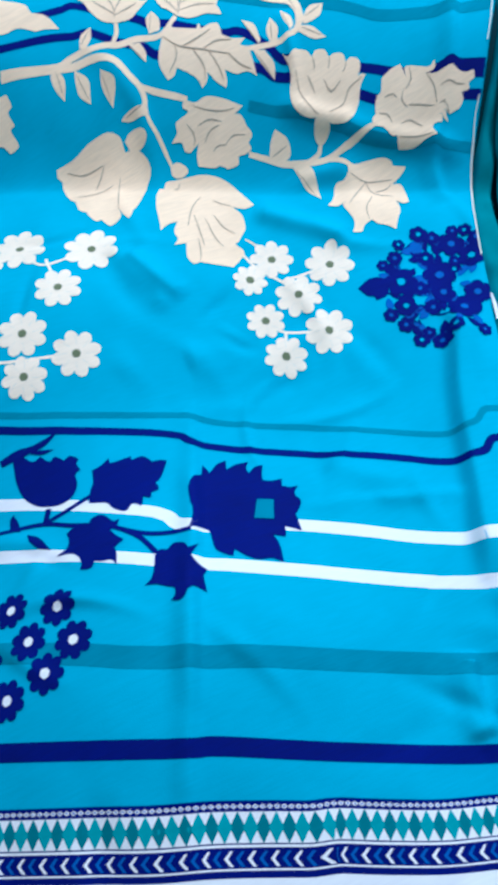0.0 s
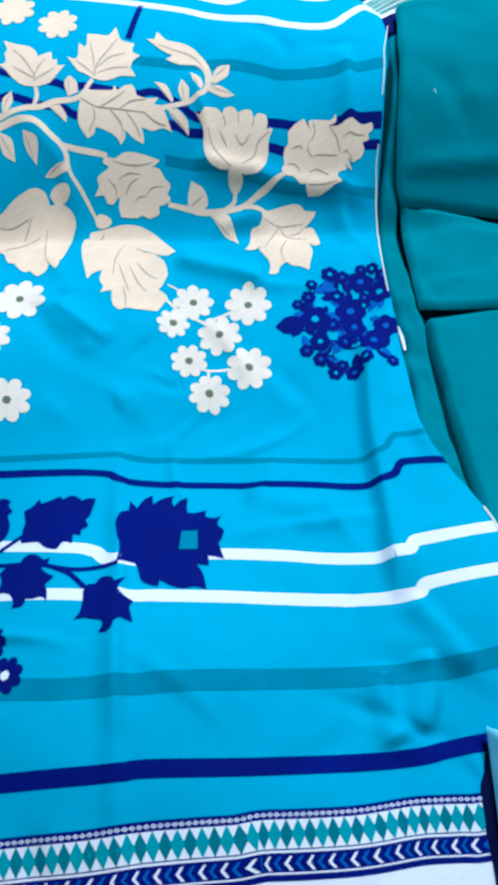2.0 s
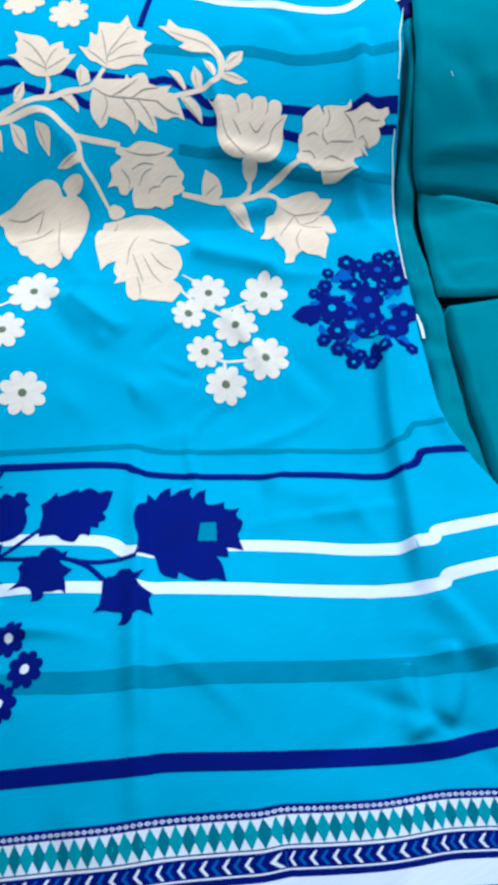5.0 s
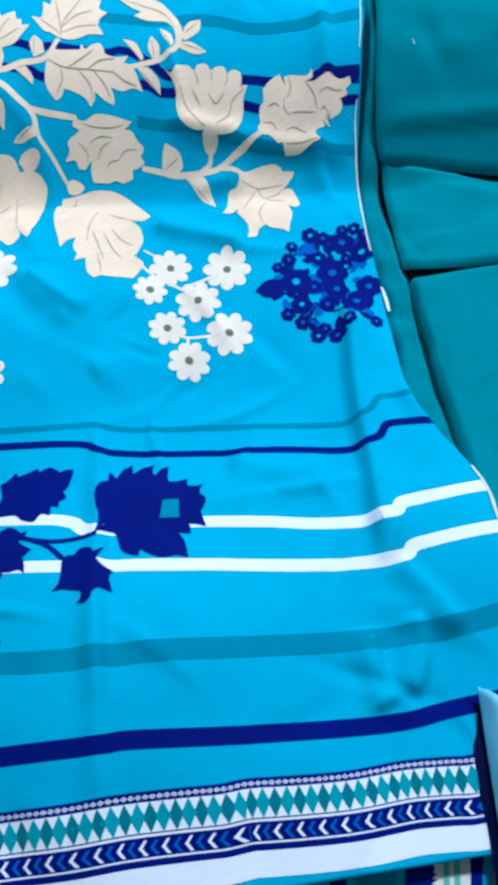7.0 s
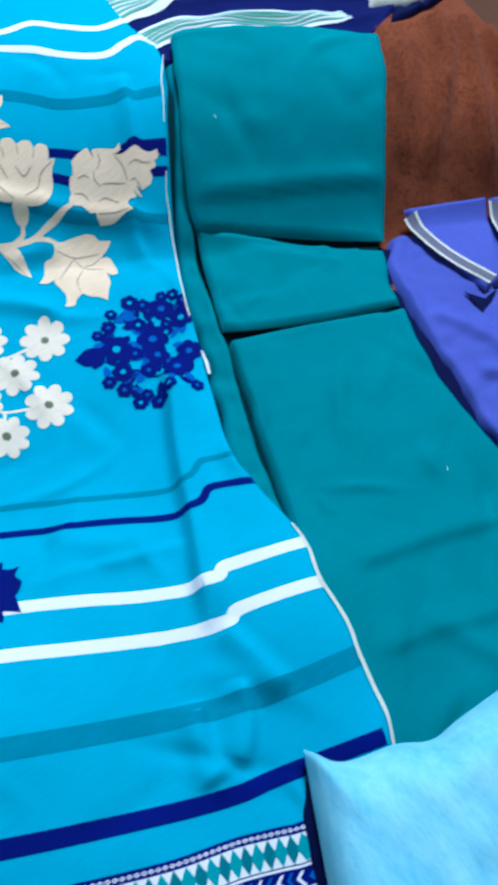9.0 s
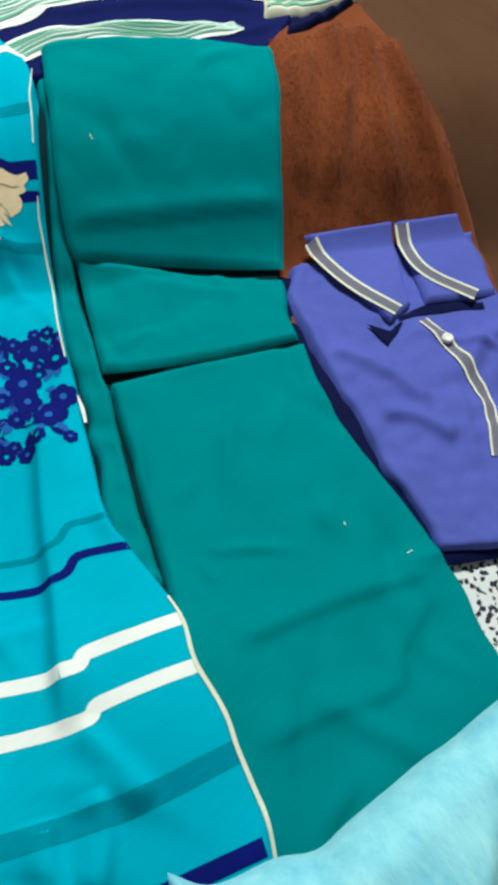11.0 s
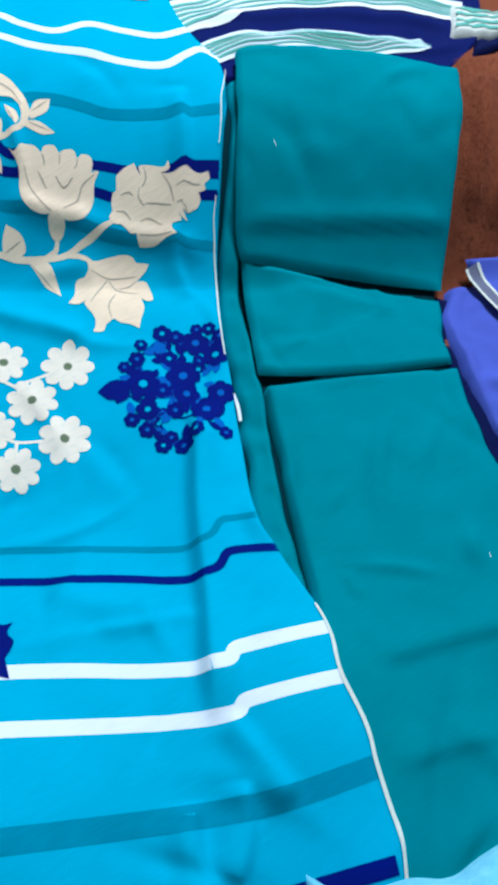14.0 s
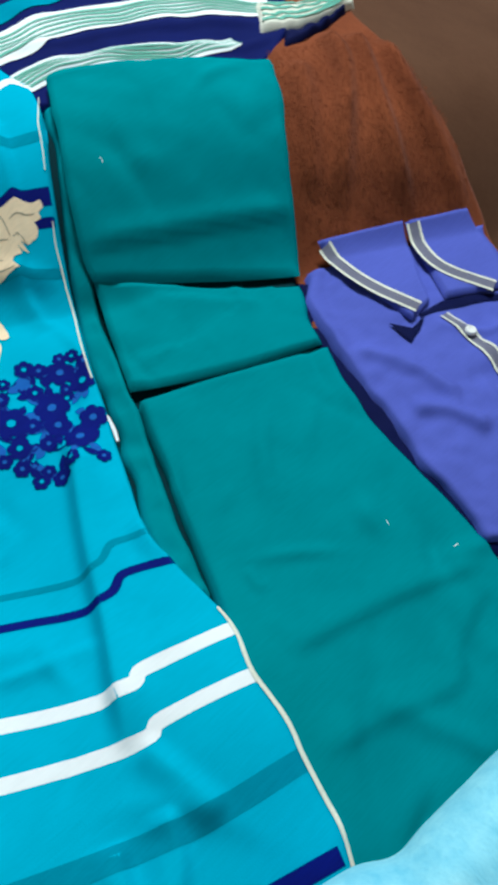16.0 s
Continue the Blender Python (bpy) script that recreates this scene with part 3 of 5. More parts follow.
def contour(points):
    """A closed outline: smooth runs between its sharp corners, which carry a third number."""
    sharp = [k for k, p in enumerate(points) if len(p) > 2]
    flat = [p[:2] for p in points]
    if not sharp:
        return curve([*flat, flat[0]], 8 * len(flat))[:-1]
    flat, sharp = flat[sharp[0]:] + flat[:sharp[0]] + [flat[sharp[0]]], [k - sharp[0] for k in sharp] + [len(flat)]
    runs = [curve(flat[i:j + 1], 5 * (j - i) + 2)[:-1] for i, j in zip(sharp[:-1], sharp[1:])]
    return np.vstack(runs)


def trimmed(outline):
    """An outline cut off at the side seam."""
    o = np.array(outline, float)
    o[:, 0] = np.minimum(o[:, 0], edge_x(o[:, 1]) - 0.0025 - 0.0002 * (np.arange(len(o)) % 2))
    return o


def fan(c, r, count, turn=0.0, span=6.28, inner=0.15):
    """Lines that spread from a flower's heart."""
    lines = []
    for k in range(count):
        a = turn + span * k / count
        p = [(c[0] + r * q * math.cos(a + 0.25 * q), c[1] + r * q * math.sin(a + 0.25 * q)) for q in (inner, 0.5, 0.82)]
        lines.append(p)
    return lines


for line, width, material, label in (
    ([(-0.246, 0.358), (-0.148, 0.316), (-0.078, 0.288), (-0.036, 0.272), (-0.009, 0.256), (0.047, 0.229), (0.093, 0.206), (0.138, 0.181), (0.170, 0.165), (0.188, 0.162), (0.207, 0.171), (0.239, 0.158)], 0.0058, TEALSTRIPE, "faint teal printed stripe"),
    ([(-0.373, 0.407), (-0.179, 0.315), (-0.058, 0.260), (-0.032, 0.238), (0.053, 0.194), (0.094, 0.174), (0.169, 0.135), (0.197, 0.143), (0.235, 0.128)], 0.0072, NAVY, "thin navy printed stripe"),
    ([(-0.391, 0.344), (-0.199, 0.251), (-0.102, 0.194), (-0.081, 0.178), (-0.065, 0.159), (0.015, 0.130), (0.137, 0.070), (0.164, 0.070), (0.235, 0.051)], 0.0108, WHITE, "white printed stripe"),
    ([(-0.403, 0.299), (-0.207, 0.201), (-0.124, 0.155), (-0.072, 0.126), (0.006, 0.091), (0.126, 0.036), (0.151, 0.035), (0.220, 0.016)], 0.0105, WHITE, "white printed stripe"),
    ([(-0.287, 0.154), (-0.168, 0.095), (-0.135, 0.078), (-0.096, 0.062), (-0.045, 0.043), (0.030, 0.012), (0.089, -0.012), (0.136, -0.029)] + [(0.205, -0.044)], 0.0150, TEALSTRIPE, "wide faint teal printed stripe"),
    ([(-0.292, 0.080), (-0.209, 0.047), (-0.161, 0.028), (-0.117, 0.011), (-0.099, 0.005), (-0.034, -0.024), (0.039, -0.055), (0.077, -0.069), (0.106, -0.076)] + [(0.185, -0.099)], 0.0118, NAVY, "wide navy printed stripe"),
    ([(-0.150, 0.726), (-0.064, 0.700), (-0.005, 0.687), (0.010, 0.686), (0.023, 0.678), (0.042, 0.662), (0.066, 0.644), (0.075, 0.635), (0.095, 0.625), (0.135, 0.600), (0.152, 0.594), (0.167, 0.579), (0.175, 0.568), (0.187, 0.553), (0.251, 0.518), (0.276, 0.503), (0.303, 0.491), (0.320, 0.486), (0.331, 0.484), (0.360, 0.472)], 0.0072, NAVY, "thin navy printed stripe"),
    ([(-0.161, 0.707), (-0.074, 0.680), (-0.016, 0.665), (0.001, 0.659), (0.016, 0.656), (0.028, 0.646), (0.041, 0.634), (0.061, 0.621), (0.071, 0.609), (0.099, 0.594), (0.155, 0.562), (0.170, 0.549), (0.184, 0.541), (0.243, 0.501), (0.256, 0.492), (0.284, 0.479), (0.317, 0.466), (0.334, 0.461), (0.351, 0.453)], 0.0072, NAVY, "thin navy printed stripe"),
    ([(0.130, 0.644), (0.195, 0.604), (0.241, 0.581), (0.263, 0.566), (0.284, 0.549), (0.333, 0.528), (0.359, 0.520), (0.381, 0.512)], 0.0105, TEALSTRIPE, "faint teal printed stripe"),
    ([(0.139, 0.541), (0.180, 0.515), (0.234, 0.474), (0.297, 0.440), (0.335, 0.423)], 0.0075, TEALSTRIPE, "faint teal printed stripe"),
    ([(0.109, 0.758), (0.170, 0.712), (0.221, 0.670), (0.246, 0.647), (0.288, 0.621), (0.317, 0.595), (0.351, 0.577), (0.378, 0.581), (0.397, 0.582), (0.410, 0.562)], 0.0088, WHITE, "white printed stripe"),
    ([(0.121, 0.806), (0.183, 0.753), (0.233, 0.702), (0.248, 0.681), (0.274, 0.658), (0.309, 0.657), (0.336, 0.635), (0.364, 0.615), (0.395, 0.614), (0.411, 0.618)], 0.0088, WHITE, "white printed stripe"),
    ([(0.059, 0.896), (0.321, 0.714), (0.351, 0.695), (0.384, 0.676)], 0.012, GREY, "grey chain printed border"),
    ([(0.186, 0.698), (0.154, 0.659)], 0.0065, NAVY, "short navy printed bar"),
    ([(0.327, 0.481), (0.357, 0.467)], 0.0085, NAVY, "short navy printed bar"),
):
    stripe(line, width, material, label)

# pale piping and dark binding along the side seam
for top, low, width in (((0.383, 0.548), (0.348, 0.477), 0.0014), ((0.341, 0.457), (0.288, 0.308), 0.0019), ((0.234, 0.076), (0.182, -0.114), 0.0034)):
    line = [(p[0] - 0.0042, p[1]) for p in EDGE if low[1] <= p[1] <= top[1]][::4]
    v, f = band(line, width, tunic_height, 0.0034, 0.003, (0.6, 1, 1, 1, 0.8), 4)
    part("piping", v, f, CREAM, tunic, "pale piping along the seam")
ribbon("care_tag", [(0.277, 0.280), (0.273, 0.265), (0.268, 0.252)], 0.0034, lambda x, y: 0 * x - 0.003, 0.001, WHITE, tunic, label="small white woven tag", taper=(0.5, 1, 0.8))

# hem border: chain, diamonds, chevrons, navy line and white facing
HEM = curve([(-0.290, 0.039), (-0.220, 0.013), (-0.185, -0.000), (-0.151, -0.013), (-0.118, -0.024), (-0.085, -0.037), (-0.058, -0.048), (-0.044, -0.052), (-0.017, -0.064), (0.019, -0.079), (0.056, -0.091), (0.082, -0.102)] + [(0.103, -0.111), (0.118, -0.111)], 400)
_d = np.gradient(HEM, axis=0)
_d /= np.linalg.norm(_d, axis=1)[:, None]
HEM_OUT = np.stack([_d[:, 1], -_d[:, 0]], 1)
HEM_RUN = np.r_[0, np.cumsum(np.hypot(*np.diff(HEM, axis=0).T))]


def hem_at(s, off):
    p = [np.interp(s, HEM_RUN, HEM[:, k]) + off * np.interp(s, HEM_RUN, HEM_OUT[:, k]) for k in (0, 1)]
    return p[0], p[1]


def hem_band(name, off, width, material, lift, label=""):
    line = [hem_at(s, off) for s in np.linspace(0, HEM_RUN[-1], 40)]
    v, f = band(line, width, tunic_height, lift, 0.003, None, max(4, int(width / 0.002)))
    part(name, v, f, material, tunic, label)


def hem_mesh(pieces, lift):
    flat = np.array([hem_at(s0 + ds, off) for s0, outline in pieces for ds, off in outline])
    z = tunic_height(flat[:, 0], flat[:, 1]) + rise(flat[:, 0], flat[:, 1]) + INK * lift
    verts, faces, k = np.c_[flat, z], [], 0
    for _, outline in pieces:
        faces.append(tuple(range(k + len(outline) - 1, k - 1, -1)))
        k += len(outline)
    return verts, faces


def hem_pieces(name, pieces, material, lift):
    for piece in pieces:
        verts, faces = hem_mesh([piece], lift)
        part(name, verts, faces, material, tunic, "", False)


def hem_stuff(name, pieces, material, lift, label):
    verts, faces = hem_mesh(pieces, lift)
    tagged(part(name, verts, faces, material, tunic, label, False), kind="stuff")


PITCH = 0.0080
CHEVRON = 0.0072
LINK = 0.0045
hem_band("hem_ground", 0.0178, 0.0421, NAVY, 0.0007, "navy ground of the hem border")
hem_band("hem_facing", 0.0463, 0.0149, WHITE, 0.0012, "plain white hem facing")
hem_band("diamond_ground", 0.0115, 0.0172, WHITE, 0.0012, "white ground of the diamond row")
hem_band("hem_line", 0.0217, 0.0015, WHITE, 0.0013)
hem_band("hem_line", 0.0343, 0.0011, WHITE, 0.0013)
hem_band("hem_line", 0.0115, 0.0029, TEALLIGHT, 0.0016)
count = int(HEM_RUN[-1] / PITCH) - 1
diamond = [(-PITCH * 0.6, 0.0115), (0, 0.0026), (PITCH * 0.6, 0.0115), (0, 0.0204)]
for odd, material in ((0, TEALDARK), (1, TEALLIGHT)):
    hem_pieces("diamond", [((k + 1) * PITCH, diamond) for k in range(count) if k % 2 == odd], material, 0.0021 + 0.0004 * odd)
chevron = [(0.1, 0.0243), (-0.42, 0.0285), (0.1, 0.0327), (0.42, 0.0327), (-0.08, 0.0285), (0.36, 0.0243)]
chevron = [(CHEVRON * ds, off) for ds, off in chevron]
for odd, material in ((0, WHITE), (1, MIDBLUE)):
    hem_pieces("chevron", [((k + 1) * CHEVRON, chevron[::-1]) for k in range(int(HEM_RUN[-1] / CHEVRON) - 1) if k % 2 == odd], material, 0.0017)
link = [(-LINK * 0.48, 0.0), (0, -0.0015), (LINK * 0.48, 0.0), (0, 0.0015)]
eyelet = [(ds * 0.45, off * 0.45) for ds, off in link]
links = range(int(HEM_RUN[-1] / LINK) - 1)
hem_stuff("chain", [(0.004 + LINK * k, link) for k in links], WHITE, 0.0015, "white chain links")
hem_stuff("chain_eye", [(0.004 + LINK * k, eyelet) for k in links], MIDBLUE, 0.0021, "blue eyes of the chain")

# white daisies and their stalks
strokes("stalk", [[(-0.165, 0.485), (-0.123, 0.481), (-0.103, 0.462), (-0.057, 0.467)], [(-0.101, 0.469), (-0.099, 0.430)], [(-0.200, 0.387), (-0.151, 0.370), (-0.104, 0.359)], [(-0.141, 0.369), (-0.154, 0.354)], [(0.076, 0.423), (0.084, 0.399), (0.102, 0.373), (0.111, 0.353)], [(0.068, 0.346), (0.084, 0.322), (0.122, 0.307)], [(0.084, 0.322), (0.074, 0.298)], [(0.102, 0.373), (0.153, 0.373)]], 0.0030, 0.0012, IVORY, "thin ivory printed stalks")
for k, (c, r) in enumerate((
    ((-0.121, 0.493), 0.0274), ((-0.057, 0.467), 0.0287), ((-0.099, 0.430), 0.0242), ((-0.143, 0.395), 0.0248), ((-0.104, 0.359), 0.0243), ((-0.154, 0.354), 0.0223), ((-0.196, 0.391), 0.0234), ((-0.165, 0.485), 0.0281), ((0.103, 0.400), 0.0230), ((0.153, 0.373), 0.0262), ((0.074, 0.385), 0.0182), ((0.111, 0.353), 0.0247), ((0.071, 0.340), 0.0202), ((0.122, 0.307), 0.0253), ((0.074, 0.298), 0.0223),
)):
    daisy = shape("daisy", blossom(c, r * 0.93, 8, 0.30, 0.3 + k * 0.7), IVORY, 0.0016 + 0.0001 * (k % 3), "ivory printed daisy")
    shape("daisy_heart", blossom(c, 0.0040, 6, 0.1, k), OLIVE, 0.0024, "olive heart of the daisy", daisy)
    strokes("petal_line", fan(c, r, 8, 0.7 + k * 0.7, 6.28, 0.35), 0.0005, 0.0022, CREAM, parent=daisy)

# beige branches
for line, wide in (
    ([(-0.078, 0.661), (-0.027, 0.643), (-0.010, 0.643), (0.006, 0.642), (0.027, 0.638), (0.040, 0.632), (0.058, 0.629), (0.081, 0.621), (0.101, 0.630)], 0.0055),
    ([(-0.080, 0.657), (-0.028, 0.642), (-0.011, 0.637), (0.008, 0.634), (0.022, 0.629), (0.031, 0.621), (0.039, 0.606), (0.045, 0.596), (0.046, 0.586), (0.041, 0.577)], 0.0064),
    ([(0.045, 0.596), (0.063, 0.583), (0.085, 0.569)], 0.0051),
    ([(0.045, 0.582), (0.043, 0.573), (0.047, 0.557), (0.050, 0.535)], 0.0041),
    ([(0.045, 0.651), (0.042, 0.642), (0.034, 0.635)], 0.0046),
    ([(0.152, 0.578), (0.168, 0.573), (0.182, 0.569), (0.197, 0.569), (0.209, 0.574)], 0.0046),
    ([(0.126, 0.512), (0.142, 0.502), (0.157, 0.492), (0.180, 0.482), (0.197, 0.476), (0.220, 0.475), (0.249, 0.476)], 0.0051),
    ([(0.178, 0.483), (0.190, 0.483), (0.196, 0.490)], 0.0046),
    ([(0.197, 0.476), (0.207, 0.470), (0.218, 0.461)], 0.0041),
    ([(0.087, 0.430), (0.100, 0.413)], 0.0023),
):
    strokes("branch", [line], wide, 0.0012, BEIGE, "beige printed branch", (0.8, 1, 1, 1, 0.75))
for outline in (
    [(0.045, 0.582, 1), (0.036, 0.584), (0.025, 0.585), (0.017, 0.583, 1), (0.028, 0.578), (0.041, 0.575, 1)],
    [(-0.026, 0.643, 1), (-0.021, 0.631), (-0.028, 0.617, 1), (-0.033, 0.627), (-0.033, 0.638)],
    [(-0.009, 0.634, 1), (0.001, 0.622), (-0.005, 0.605, 1), (-0.013, 0.615), (-0.012, 0.625)],
    [(0.015, 0.623, 1), (0.025, 0.608), (0.014, 0.592, 1), (0.011, 0.603), (0.011, 0.613)],
    [(0.003, 0.646, 1), (0.009, 0.656), (0.021, 0.659, 1), (0.017, 0.649), (0.008, 0.643, 1)],
    [(0.071, 0.627, 1), (0.073, 0.640), (0.081, 0.645, 1), (0.085, 0.635), (0.082, 0.625, 1)],
    [(0.049, 0.628, 1), (0.054, 0.617), (0.059, 0.608, 1), (0.062, 0.615), (0.060, 0.625, 1)],
    [(0.166, 0.576, 1), (0.163, 0.587), (0.158, 0.602, 1), (0.168, 0.593), (0.169, 0.578, 1)],
    [(0.177, 0.569, 1), (0.177, 0.583), (0.185, 0.592, 1), (0.188, 0.580), (0.183, 0.570, 1)],
    [(0.159, 0.574, 1), (0.162, 0.562), (0.170, 0.546, 1), (0.174, 0.556), (0.169, 0.569, 1)],
    [(0.144, 0.501, 1), (0.149, 0.510), (0.157, 0.517, 1), (0.166, 0.506), (0.165, 0.495), (0.155, 0.493, 1)],
    [(0.163, 0.489, 1), (0.179, 0.480), (0.181, 0.468), (0.179, 0.448, 1), (0.169, 0.464), (0.166, 0.477)],
    [(0.213, 0.578, 1), (0.224, 0.586), (0.237, 0.583, 1), (0.231, 0.575), (0.221, 0.573), (0.213, 0.573, 1)],
    [(0.207, 0.574, 1), (0.219, 0.569), (0.229, 0.555, 1), (0.218, 0.558), (0.210, 0.565), (0.204, 0.571, 1)],
    [(0.198, 0.572, 1), (0.195, 0.583), (0.196, 0.594, 1), (0.203, 0.584), (0.203, 0.576, 1)],
):
    o = contour(outline)
    small = shape("small_leaf", o, BEIGE, 0.0015, "small beige printed leaf")
    far = max(o, key=lambda p: np.hypot(*(p - o[0])))
    strokes("leaf_line", [[tuple(o[0] * 0.85 + far * 0.15), tuple(o[0] * 0.5 + far * 0.5), tuple(o[0] * 0.15 + far * 0.85)]], 0.0010, 0.0023, VEIN, "", (0.5, 1, 0.3), small)

